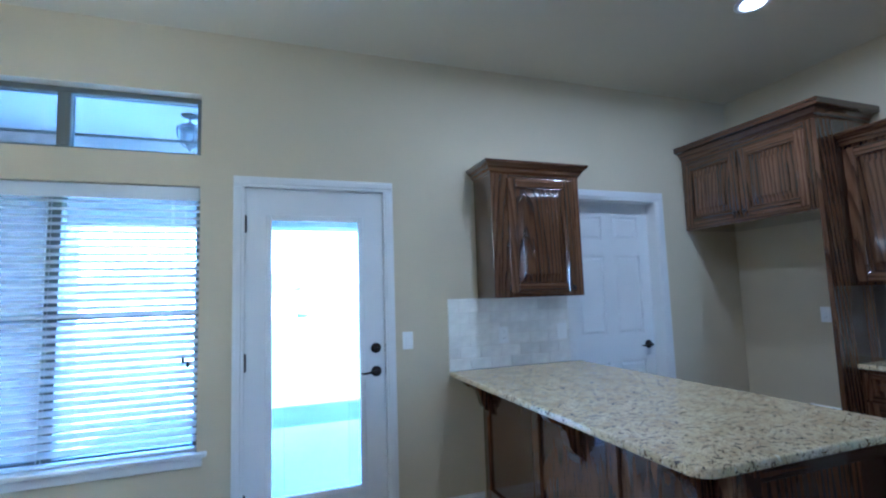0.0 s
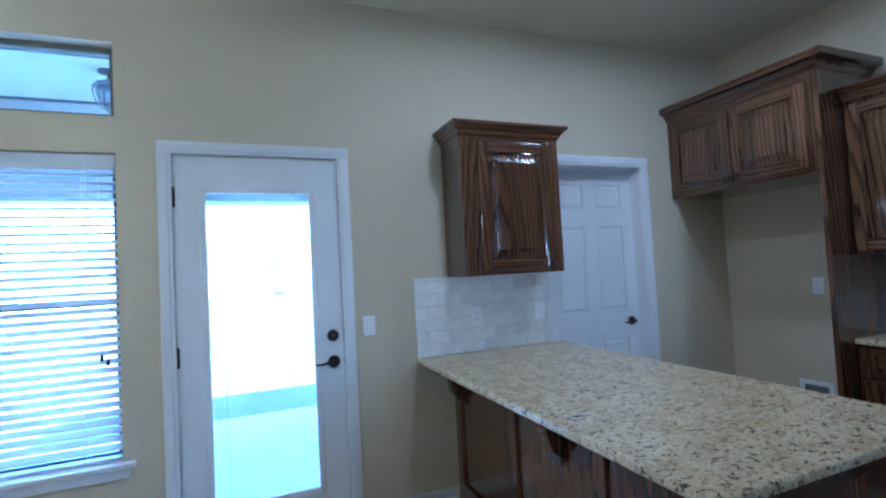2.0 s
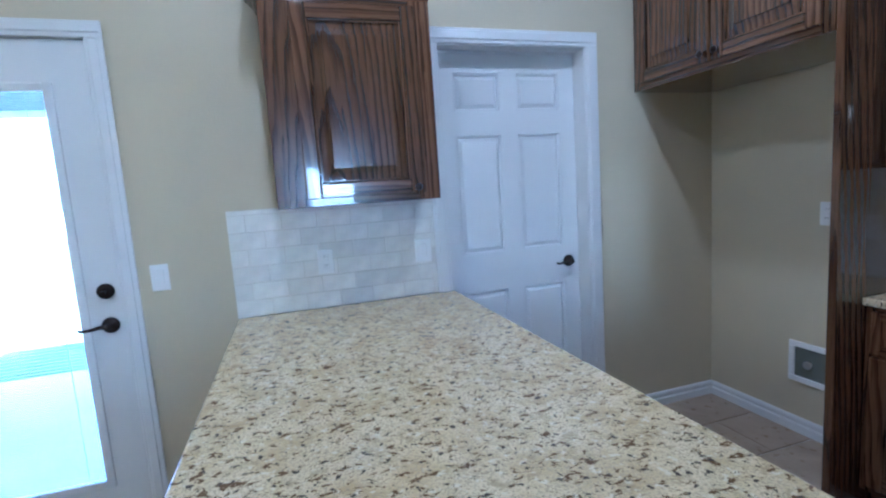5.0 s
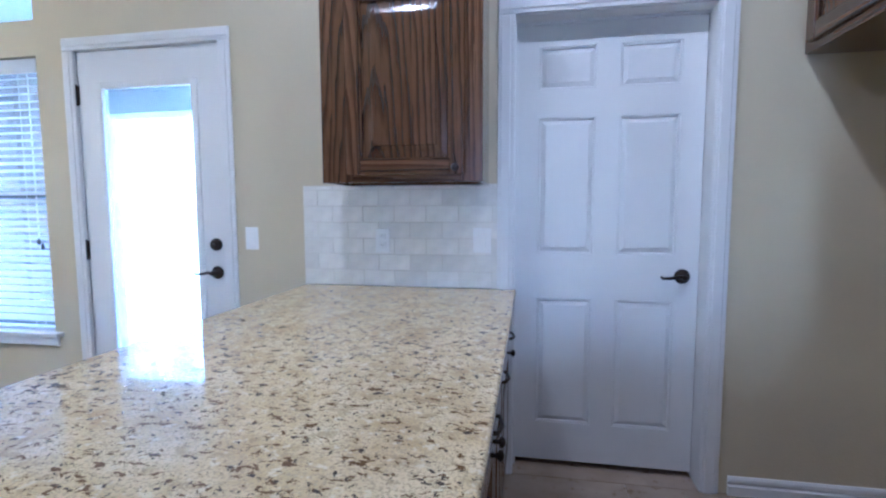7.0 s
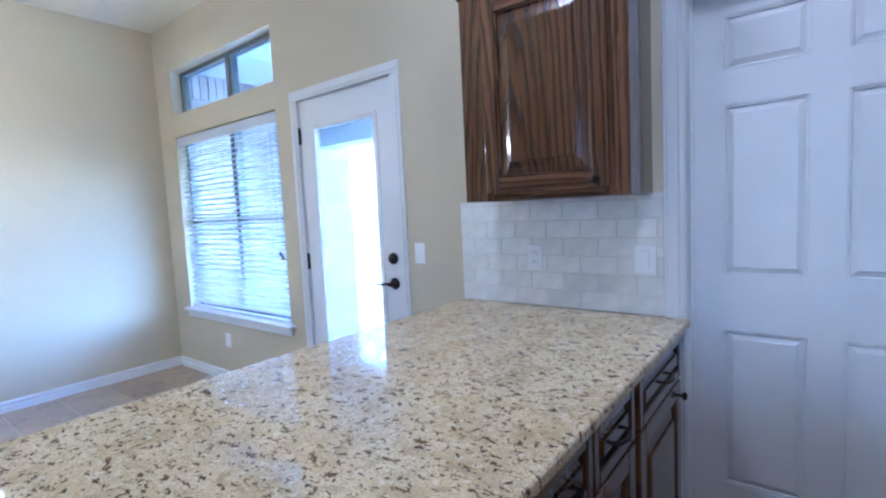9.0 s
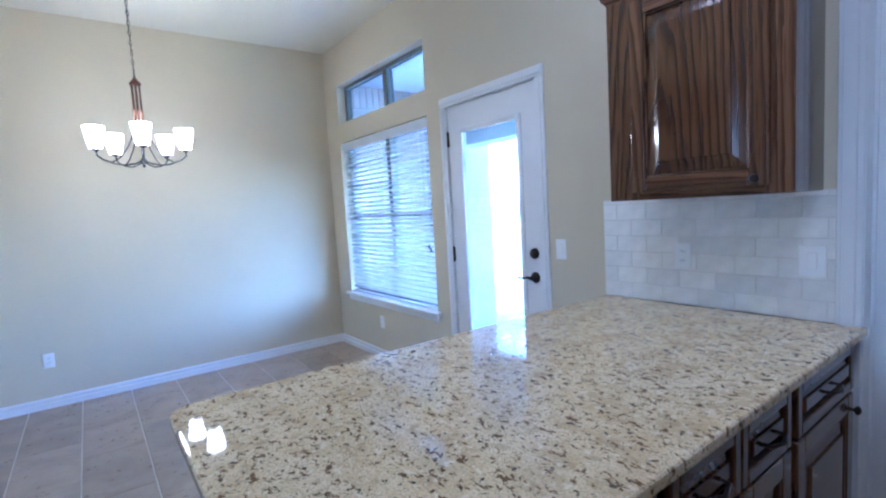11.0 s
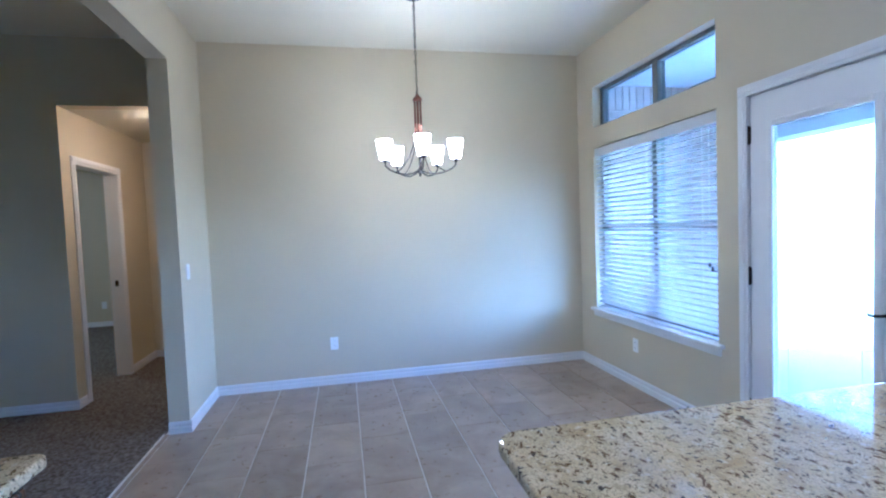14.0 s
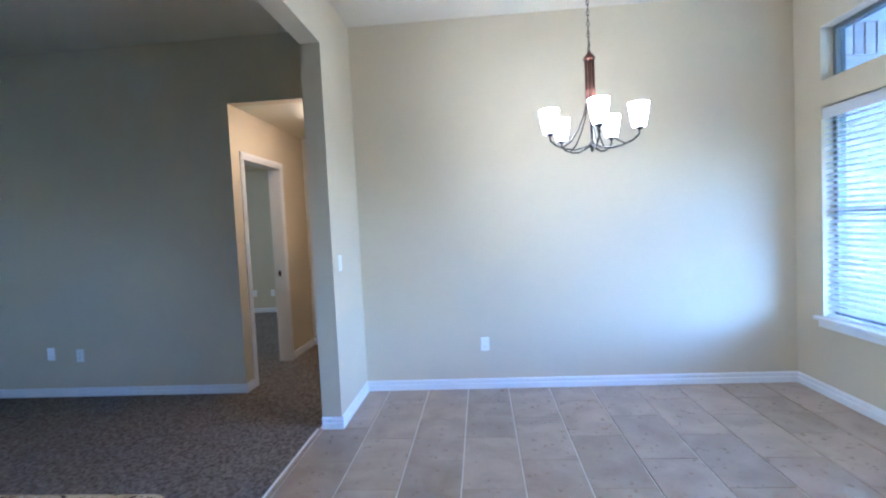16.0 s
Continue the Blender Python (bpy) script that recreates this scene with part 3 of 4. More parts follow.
# door stops on the jamb
structure("door_stop_trim_pantry_head", box(PANTRY[0] + 0.024, PANTRY[1] - 0.014, N + 0.090, N + 0.102, 2.109, 2.121), TRIM)
structure("door_stop_trim", box(PANTRY[0] + 0.014, PANTRY[0] + 0.024, N + 0.090, N + 0.102, 0, 2.121), TRIM)
structure("door_stop_trim_patio", box(DOOR[0] + 0.014, DOOR[0] + 0.034, N + 0.056, N + 0.07, 0, 2.108), TRIM)
structure("door_stop_trim_patio_latch", box(DOOR[1] - 0.034, DOOR[1] - 0.014, N + 0.056, N + 0.07, 0, 2.108), TRIM)
structure("door_stop_trim_patio_head", box(DOOR[0] + 0.034, DOOR[1] - 0.034, N + 0.056, N + 0.07, 2.088, 2.108), TRIM)

# ---------------------------------------------------------------- windows


def window_unit(name, x0, x1, z0, z1, mull, rail, label):
    """Bronze-grey vinyl window: outer frame, centre mullion, meeting rail, panes."""
    root = thing(name, ((x0 + x1) / 2, N + 0.11, z0), label, "window", "", "structure")
    cx, cz = (x0 + x1) / 2, z0
    w = 0.032

    def bar(nm, a, b, c, d, y0=-0.03, y1=0.04):
        part(nm, box(a - cx, b - cx, y0, y1, c - cz, d - cz, 0.004), VINYL, root)
    bar("window_frame", x0, x0 + w, z0, z1)
    bar("window_frame", x1 - w, x1, z0, z1)
    bar("window_frame", x0 + w, x1 - w, z0, z0 + w)
    bar("window_frame", x0 + w, x1 - w, z1 - w, z1)
    bar("mullion", mull - 0.032, mull + 0.032, z0 + w, z1 - w, -0.035, 0.04)
    if rail:
        bar("meeting_rail", x0 + w, mull - 0.032, rail - 0.020, rail + 0.020, -0.025, 0.03)
        bar("meeting_rail", mull + 0.032, x1 - w, rail - 0.020, rail + 0.020, -0.025, 0.03)
    for a, b in ((x0 + w, mull - 0.032), (mull + 0.032, x1 - w)):
        for c, d in (((z0 + w, rail - 0.02), (rail + 0.02, z1 - w)) if rail else ((z0 + w, z1 - w),)):
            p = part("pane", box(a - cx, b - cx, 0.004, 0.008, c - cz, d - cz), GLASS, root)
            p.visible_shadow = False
    return root


window_unit("window_1", *WIN[:2], WIN[2], WIN[3], -0.315, 1.36, "twin single-hung window with bronze-grey frame")
window_unit("window_2", *TRANSOM[:2], TRANSOM[2], TRANSOM[3], -0.295, None, "two-light transom window with bronze-grey frame")

# window out of view, inferred from reflections; place and size guessed
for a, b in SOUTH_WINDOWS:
    ws = thing("living_window", ((a + b) / 2, LIV_S - 0.10, SOUTH_Z[0]), "unseen living room window, inferred, with an area lamp inside", "window", "", "structure")
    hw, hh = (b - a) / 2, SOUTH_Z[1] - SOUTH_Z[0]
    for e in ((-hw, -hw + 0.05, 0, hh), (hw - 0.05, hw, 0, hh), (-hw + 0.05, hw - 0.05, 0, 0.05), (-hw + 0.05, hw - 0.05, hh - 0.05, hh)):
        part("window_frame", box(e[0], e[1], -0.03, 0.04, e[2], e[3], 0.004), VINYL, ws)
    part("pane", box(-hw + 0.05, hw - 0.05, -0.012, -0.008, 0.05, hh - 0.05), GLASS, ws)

# stool and apron
bm = box(WIN[0] - 0.05, WIN[1] + 0.055, N - 0.045, N + 0.08, WIN[2] - 0.022, WIN[2] + 0.004, 0.006, 2)
structure("window_sill", bm, TRIM, "white window stool board")
structure("window_apron", box(WIN[0] - 0.025, WIN[1] + 0.03, N - 0.020, N, WIN[2] - 0.075, WIN[2] - 0.022, 0.006, 2), TRIM, "white moulded apron under the stool")

# ---------------------------------------------------------------- window blind
blind = thing("window_blind", ((WIN[0] + WIN[1]) / 2, N + 0.042, WIN[3]), "lowered white faux-wood blind with tilted slats", "blind")
bx0, bx1 = WIN[0] + 0.006 - blind.location.x, WIN[1] - 0.006 - blind.location.x
part("valance", box(bx0, bx1, -0.040, -0.030, -0.088, -0.010, 0.003), SLAT, blind, "white valance board")
part("headrail", box(bx0, bx1, -0.026, 0.028, -0.060, -0.006), SLAT, blind)
slat_me = None
TILT = radians(23)
count = 33
pitch = (WIN[3] - 0.095 - WIN[2] - 0.035) / count
for k in range(count):
    z = -0.105 - k * pitch
    if slat_me is None:
        bm = bmesh.new()
        prof = [(-0.025, 0), (-0.012, 0.0018), (0, 0.0024), (0.012, 0.0018), (0.025, 0)]
        lo, hi = [], []
        for u in (bx0, bx1):
            lo.append([bm.verts.new((u, d * math.cos(TILT), d * math.sin(TILT) + h)) for d, h in prof])
            hi.append([bm.verts.new((u, d * math.cos(TILT), d * math.sin(TILT) + h + 0.0026)) for d, h in prof])
        for j in range(4):
            bm.faces.new((lo[0][j], lo[0][j + 1], lo[1][j + 1], lo[1][j]))
            bm.faces.new((hi[0][j], hi[1][j], hi[1][j + 1], hi[0][j + 1]))
        for e in range(2):
            for j in range(4):
                bm.faces.new((lo[e][j], hi[e][j], hi[e][j + 1], lo[e][j + 1]))
        for j in (0, 4):
            bm.faces.new((lo[0][j], lo[1][j], hi[1][j], hi[0][j]))
        ob = part("slat", bm, SLAT, blind)
        slat_me = ob.data
    else:
        ob = new("slat", slat_me)
        ob.parent = blind
    ob.location = (0, 0, z)
    ob.rotation_euler = (radians(random.uniform(-0.8, 0.8)), radians(random.uniform(-0.08, 0.08)), 0)
part("bottom_rail", box(bx0, bx1, -0.025, 0.025, WIN[2] - WIN[3] + 0.008, WIN[2] - WIN[3] + 0.024, 0.004), SLAT, blind)
for u in (bx0 + 0.14, (bx0 + bx1) / 2 + 0.02, bx1 - 0.14):
    for v in (-0.027, 0.027):
        part("ladder_cord", tube([(u, v, -0.08), (u, v, WIN[2] - WIN[3] + 0.02)], 0.0014, 5), PLASTIC, blind)
part("lift_cord", tube([(bx1 - 0.07, -0.034, -0.08), (bx1 - 0.07, -0.034, -0.99)], 0.0012, 5), PLASTIC, blind)
part("tassel", lathe([(0.003, 0.02), (0.008, 0.008), (0.009, -0.012), (0.004, -0.016)], 10, (bx1 - 0.07, -0.036, -1.01)), RUBBER, blind, "dark cord tassel")
part("tassel", lathe([(0.003, 0.02), (0.008, 0.008), (0.009, -0.012), (0.004, -0.016)], 10, (bx1 - 0.045, -0.036, -1.035)), RUBBER, blind, "dark cord tassel")


# ---------------------------------------------------------------- plates on the walls
def wall_plate(name, x, y, z, facing, kind_of, label, wide=0.072, high=0.115):
    """Switch or socket plate; facing is the wall's normal as a turn about z in degrees (0: towards -y)."""
    root = thing(name, (x, y, z), label, "switch" if kind_of == "rocker" else "outlet")
    root.rotation_euler = (0, 0, radians(facing))
    part("plate", box(-wide / 2, wide / 2, -0.006, 0, -high / 2, high / 2, 0.003, 2), PLASTIC, root)
    if kind_of == "rocker":
        n = 2 if wide > 0.1 else 1
        for k in range(n):
            c = (k - (n - 1) / 2) * 0.046
            part("rocker", box(c - 0.016, c + 0.016, -0.010, -0.005, -0.033, 0.033, 0.002), PLASTIC, root)
    else:
        for s in (-0.021, 0.021):
            sock = part("socket", box(-0.017, 0.017, -0.008, -0.005, s - 0.014, s + 0.014, 0.003), PLASTIC, root)
            part("slot", box(-0.007, -0.005, -0.0086, -0.0078, s - 0.004, s + 0.006), SOCKET, sock)
            part("slot", box(0.005, 0.007, -0.0086, -0.0078, s - 0.004, s + 0.006), SOCKET, sock)
    return root


wall_plate("light_switch", 1.66, N, 1.122, 0, "rocker", "white rocker switch plate beside the patio door")
wall_plate("outlet", 2.358, N - 0.012, 1.118, 0, "socket", "white duplex outlet set in the stone backsplash")
wall_plate("light_switch", 2.837, N - 0.012, 1.122, 0, "rocker", "white double switch plate on the stone backsplash", 0.085)
wall_plate("outlet", -0.495, N, 0.355, 0, "socket", "white duplex outlet under the window")
wall_plate("outlet", W, 1.092, 0.378, 90, "socket", "white duplex outlet low on the dining wall")
wall_plate("light_switch", -0.80, S, 1.15, 180, "rocker", "white rocker switch plate on the opening's jamb")
wall_plate("outlet", W, -2.82, 0.398, 90, "socket", "white duplex outlet low on the dark living room wall")
wall_plate("outlet", W, -2.54, 0.378, 90, "socket", "white duplex outlet low on the dark living room wall")
wall_plate("outlet", BED_W, -2.95, 0.35, 90, "socket", "white duplex outlet low on the bedroom wall")
wall_plate("outlet", BED_W, -2.62, 0.35, 90, "socket", "white duplex outlet low on the bedroom wall")
wall_plate("outlet", E, 2.905, 1.175, -90, "socket", "white outlet in the refrigerator nook")
wall_plate("outlet", E, 2.30, 1.12, -90, "socket", "white outlet above the side counter")

wb = thing("water_supply_box", (E, 2.967, 0.39), "white recessed water supply box in the nook", "water box")
wb.rotation_euler = (0, 0, radians(-90))
for e in ((-0.11, 0.11, -0.11, -0.08), (-0.11, 0.11, 0.08, 0.11), (-0.11, -0.08, -0.08, 0.08), (0.08, 0.11, -0.08, 0.08)):
    part("rim", box(e[0], e[1], -0.012, 0, e[2], e[3], 0.003), PLASTIC, wb)
part("back", box(-0.08, 0.08, -0.003, 0, -0.08, 0.08), VINYL, wb)
part("valve", lathe([(0.012, 0), (0.012, 0.02), (0.02, 0.022), (0.02, 0.03)], 12, (0, 0, 0), "Y"), STEEL, wb)

ds = thing("door_stop", (0.147, N - 0.016, 0.055), "black spring door stop on the baseboard", "door stop")
part("base", lathe([(0.014, 0), (0.014, 0.006), (0.006, 0.008)], 12, (0, 0, 0), "Y"), RUBBER, ds)
part("spring", tube([(0.006 * math.cos(k * 0.9), -0.008 - k * 0.0016, 0.006 * math.sin(k * 0.9)) for k in range(36)], 0.0016, 5), RUBBER, ds)
part("tip", lathe([(0.009, 0.062), (0.010, 0.07), (0.007, 0.078)], 12, (0, 0, 0), "Y"), RUBBER, ds)


# ---------------------------------------------------------------- cabinets
def fielded_panel(u0, u1, z0, z1, slope):
    """Raised field behind a gutter: step, bevel and a small quirk round the flat; front towards -y."""
    bm = bmesh.new()
    rows = []
    for inset, out in ((0, 0), (0, 0.001), (0.011, 0.001), (0.012, 0.003), (0.012 + slope * 0.55, 0.0055), (0.012 + slope, 0.0105), (0.0135 + slope, 0.0185), (0.017 + slope, 0.0195)):
        rows.append([bm.verts.new((x, -out, z)) for x, z in ((u0 + inset, z0 + inset), (u1 - inset, z0 + inset), (u1 - inset, z1 - inset), (u0 + inset, z1 - inset))])
    for a, b in zip(rows, rows[1:]):
        for k in range(4):
            bm.faces.new((a[k], a[(k + 1) % 4], b[(k + 1) % 4], b[k]))
    bm.faces.new(rows[-1])
    bm.faces.new(rows[0][::-1])
    return bm


def knob(parent, x, y, z):
    return part("knob", lathe([(0.006, 0), (0.006, 0.010), (0.015, 0.016), (0.016, 0.022), (0.010, 0.028), (0.003, 0.030)], 16, (x, y, z), "Y"), BRONZE, parent, "dark bronze knob", True)


def panel_door(parent, x0, x1, z0, z1, y, knob_at=None, name="door", pull=False):
    """Raised-panel oak door on a cabinet front; the front looks towards -y."""
    root = new(name)
    root.parent = parent
    root.empty_display_size = 0.02
    st = 0.062 if z1 - z0 > 0.3 else 0.035
    th = 0.020
    part("stile", box(x0, x0 + st, y - th, y, z0, z1, 0.006, 3), OAK_V, root)
    part("stile", box(x1 - st, x1, y - th, y, z0, z1, 0.006, 3), OAK_V, root)
    part("rail", box(x0 + st, x1 - st, y - th, y, z0, z0 + st, 0.006, 3), OAK_H, root)
    part("rail", box(x0 + st, x1 - st, y - th, y, z1 - st, z1, 0.006, 3), OAK_H, root)
    if z1 - z0 > 0.3:
        for a, b, c, d in ((x0 + st, x0 + st + 0.009, z0 + st, z1 - st), (x1 - st - 0.009, x1 - st, z0 + st, z1 - st)):
            part("bead", box(a, b, y - 0.015, y, c, d, 0.004, 3), OAK_V, root)
        for c, d in ((z0 + st, z0 + st + 0.009), (z1 - st - 0.009, z1 - st)):
            part("bead", box(x0 + st + 0.009, x1 - st - 0.009, y - 0.015, y, c, d, 0.004, 3), OAK_H, root)
    p = part("panel", fielded_panel(x0 + st, x1 - st, z0 + st, z1 - st, min(0.044, (z1 - z0 - 2 * st) * 0.16)), OAK_V, root)
    p.location = (0, y - 0.001, 0)
    if knob_at and not pull:
        knob(root, knob_at[0], y - th, knob_at[1])
    if knob_at and pull:
        cx, cz = knob_at
        part("pull", tube([(cx - 0.05, y - th, cz), (cx - 0.045, y - th - 0.022, cz), (cx, y - th - 0.032, cz - 0.004), (cx + 0.045, y - th - 0.022, cz), (cx + 0.05, y - th, cz)], 0.0055, 8), BRONZE, root, "dark bronze bow pull", True)
    return root


def crown(parent, x0, x1, y0, y1, z, sides=(True, True), out=0.055, high=0.085, back=True):
    """Stepped crown round the front and the open sides of a cabinet; y0 is the front."""
    prof = [(0.0, 0.0), (0.006, 0.012), (0.012, 0.016), (0.020, 0.035), (0.040, 0.058), (out - 0.004, 0.066), (out, 0.072), (out, high)]
    bm = bmesh.new()
    loops = []
    for d, h in prof:
        l = d if sides[0] else 0
        r = d if sides[1] else 0
        loops.append([bm.verts.new(p) for p in ((x0 - l, y1, z + h), (x0 - l, y0 - d, z + h), (x1 + r, y0 - d, z + h), (x1 + r, y1, z + h))])
    for a, b in zip(loops, loops[1:]):
        for k in range(3):
            bm.faces.new((a[k], a[k + 1], b[k + 1], b[k]))
    bm.faces.new(loops[-1])
    bm.faces.new(loops[0][::-1])
    bm.faces.new([l[0] for l in loops] + [l[3] for l in loops[::-1]])
    return part("crown", bm, OAK_H, parent, "dark stepped crown moulding")


# upper cabinet over the peninsula
uc = thing("wall_cabinet", (2.520, N, 1.380), "dark-stained oak wall cabinet with raised-panel door and crown", "cabinet")
ux0, ux1, uy, uh = 2.177 - 2.520, 2.864 - 2.520, -0.262, 0.835
bm = box(ux0, ux0 + 0.018, uy, 0, 0, uh)
box(ux1 - 0.018, ux1, uy, 0, 0, uh, bm=bm)
box(ux0 + 0.018, ux1 - 0.018, uy + 0.02, -0.006, 0.020, 0.036, bm=bm)
box(ux0 + 0.018, ux1 - 0.018, uy + 0.02, -0.006, uh - 0.018, uh, bm=bm)
box(ux0 + 0.018, ux1 - 0.018, -0.006, 0, 0, uh, bm=bm)
part("body", bm, OAK_V, uc)
for a, b, c, d in ((ux0, ux0 + 0.135, 0, uh), (ux1 - 0.09, ux1, 0, uh)):
    part("face_frame", box(a, b, uy - 0.019, uy, c, d, 0.002), OAK_V, uc)
part("face_frame", box(ux0 + 0.135, ux1 - 0.09, uy - 0.019, uy, 0, 0.05, 0.002), OAK_H, uc)
part("face_frame", box(ux0 + 0.135, ux1 - 0.09, uy - 0.019, uy, uh - 0.06, uh, 0.002), OAK_H, uc)
panel_door(uc, 2.290 - 2.520, 2.795 - 2.520, 0.030, uh - 0.035, uy - 0.019, (2.757 - 2.520, 0.055))
crown(uc, ux0, ux1, uy - 0.019, 0, uh - 0.008)

# refrigerator surround: deep upper cabinet and tall end panel
FX = 4.14


def east_front(root):
    """Things on the east wall are built facing -y and turned to face west."""
    root.rotation_euler = (0, 0, radians(-90))


fc = thing("refrigerator_cabinet", (FX, 3.055, 1.885), "deep dark oak cabinet with two doors above the empty refrigerator nook", "cabinet")
east_front(fc)
# local x runs towards -y of the room; local -y faces west
fw, fh, fd = 0.525, 0.60, E - FX
bm = box(-fw, fw, 0.019, fd, 0, fh)
part("body", bm, OAK_V, fc)
part("face_frame", box(-fw, -fw + 0.05, 0, 0.019, 0, fh), OAK_V, fc)
part("face_frame", box(fw - 0.05, fw, 0, 0.019, 0, fh), OAK_V, fc)
part("face_frame", box(-fw + 0.05, fw - 0.05, 0, 0.019, 0, 0.06), OAK_H, fc)
part("face_frame", box(-fw + 0.05, fw - 0.05, 0, 0.019, fh - 0.06, fh), OAK_H, fc)
panel_door(fc, -fw + 0.035, -0.006, 0.035, fh - 0.05, 0, (-0.04, 0.075))
panel_door(fc, 0.006, fw - 0.035, 0.035, fh - 0.05, 0, (0.04, 0.075))
crown(fc, -fw, fw + 0.025, 0, fd, fh, (False, True), 0.075, 0.11)
tp = thing("tall_end_panel", (FX, 2.5165, 0), "dark oak floor-to-cabinet end panel beside the refrigerator nook", "cabinet panel")
part("panel", box(0.021, E - FX, -0.0125, 0.0125, 0, 2.489), OAK_V, tp)
part("front_stile", box(0, 0.0205, -0.019, 0.0125, 0, 2.489, 0.003), OAK_V, tp, "paler front edge stile")

# side counter on the east wall
CX = 4.285


def base_cabinet(name, at, turn, width, depth, label, height=0.865, drawers=1, doors=1, hardware=True):
    """Base unit: body on a recessed toe kick, drawer front above, doors below; local front towards -y."""
    root = thing(name, at, label, "cabinet")
    root.rotation_euler = (0, 0, radians(turn))
    w = width / 2
    part("body", box(-w, w, 0.019, depth, 0.10, height), OAK_V, root)
    part("toe_kick", box(-w, w, 0.075, depth, 0, 0.10), OAK_H, root)
    for a, b in ((-w, -w + 0.04), (w - 0.04, w)):
        part("face_frame", box(a, b, 0, 0.019, 0.10, height), OAK_V, root)
    for c, d in ((0.10, 0.14), (0.655, 0.685), (height - 0.035, height)):
        part("face_frame", box(-w + 0.04, w - 0.04, 0, 0.019, c, d), OAK_H, root)
    n = doors
    step = (width - 0.04) / n
    for k in range(n):
        a = -w + 0.02 + k * step + 0.003
        b = a + step - 0.006
        panel_door(root, a, b, 0.125, 0.665, 0, ((b - 0.035 if k == 0 and n > 1 or n == 1 else a + 0.035), 0.61))
        panel_door(root, a, b, 0.675, height - 0.02, 0, ((a + b) / 2, 0.755), "drawer", True)
    return root


base_cabinet("base_cabinet", (CX + 0.03, 2.20, 0), -90, 0.598, E - CX - 0.03, "dark oak base cabinet with drawer under the side counter", doors=1)
base_cabinet("base_cabinet", (CX + 0.03, 0.90, 0), -90, 0.60, E - CX - 0.03, "dark oak base cabinet with drawer under the side counter", doors=1)


def slab_bm(x0, x1, y0, y1, z0, z1, radii=(0.03, 0.03, 0.03, 0.03), ease=0.006):
    """Stone slab with rounded plan corners (SW, SE, NE, NW) and eased edges."""
    pts = []
    for (cx, cy, a0), r in zip(((x0, y0, 180), (x1, y0, 270), (x1, y1, 0), (x0, y1, 90)), radii):
        px = cx + (r if cx == x0 else -r)
        py = cy + (r if cy == y0 else -r)
        for k in range(6 if r > 0.002 else 1):
            a = radians(a0 + 90 * k / 5)
            pts.append((px + r * math.cos(a), py + r * math.sin(a)))
    bm = bmesh.new()
    face = bm.faces.new([bm.verts.new((x, y, z0)) for x, y in pts])
    ex = bmesh.ops.extrude_face_region(bm, geom=[face])
    vs = [v for v in ex["geom"] if isinstance(v, bmesh.types.BMVert)]
    bmesh.ops.translate(bm, verts=vs, vec=(0, 0, z1 - z0))
    flat = [e for e in bm.edges if abs(e.verts[0].co.z - e.verts[1].co.z) < 1e-6]
    bmesh.ops.bevel(bm, geom=flat, offset=ease, segments=3, profile=0.6, affect="EDGES")
    return bm


TOP = 0.895
sc1 = part("side_countertop", slab_bm(CX, E - 0.002, 1.905, 2.498, TOP - 0.03, TOP, (0.004,) * 4), GRANITE)
tagged(sc1, "speckled cream granite countertop on the side cabinets", "countertop")
sc2 = part("side_countertop", slab_bm(CX, E - 0.002, 0.60, 1.135, TOP - 0.03, TOP, (0.004,) * 4), GRANITE)
tagged(sc2, "speckled cream granite countertop on the side cabinets", "countertop")

# range and microwave on the east wall
rg = thing("range", (CX - 0.02, 1.52, 0), "black and steel freestanding kitchen range", "range")
east_front(rg)
part("body", box(-0.375, 0.375, 0.03, E - CX + 0.015, 0.02, 0.885, 0.004), STEEL, rg)
od = part("oven_door", box(-0.37, 0.37, 0, 0.03, 0.18, 0.74, 0.008, 2), BLACKG, rg)
part("oven_handle", tube([(-0.30, -0.045, 0.70), (0.30, -0.045, 0.70)], 0.011, 10), STEEL, od)
part("drawer", box(-0.37, 0.37, 0, 0.03, 0.03, 0.17, 0.006), STEEL, rg)
part("control_panel", box(-0.37, 0.37, 0, 0.03, 0.75, 0.88, 0.006), STEEL, rg)
part("cooktop", box(-0.375, 0.375, 0.0, E - CX + 0.015, 0.885, 0.90, 0.004), BLACKG, rg)
for k in range(4):
    part("dial", lathe([(0.02, 0), (0.02, 0.02), (0.016, 0.024)], 16, (-0.24 + 0.16 * k, 0, 0.815), "Y"), STEEL, rg)

uw = thing("wall_cabinet", (E - 0.33, 2.20, 1.385), "dark oak wall cabinet beside the tall end panel", "cabinet")
east_front(uw)
part("body", box(-0.30, 0.30, 0.019, 0.33, 0, 0.92), OAK_V, uw)
panel_door(uw, -0.295, 0.295, 0.02, 0.90, 0.019, (0.25, 0.06))
crown(uw, -0.30, 0.30, 0.0, 0.33, 0.92, (False, True))
mw = thing("microwave", (E - 0.40, 1.52, 1.38), "steel microwave above the kitchen range", "microwave")
east_front(mw)
part("body", box(-0.378, 0.378, 0.03, 0.40, 0, 0.42, 0.004), STEEL, mw)
part("door", box(-0.374, 0.20, 0, 0.03, 0.01, 0.41, 0.006), BLACKG, mw)
part("control_panel", box(0.205, 0.374, 0, 0.03, 0.01, 0.41, 0.006), STEEL, mw)
part("handle", tube([(0.17, -0.03, 0.05), (0.17, -0.03, 0.37)], 0.009, 8), STEEL, mw)
um = thing("wall_cabinet", (E - 0.33, 1.52, 1.80), "short dark oak wall cabinet above the microwave", "cabinet")
east_front(um)
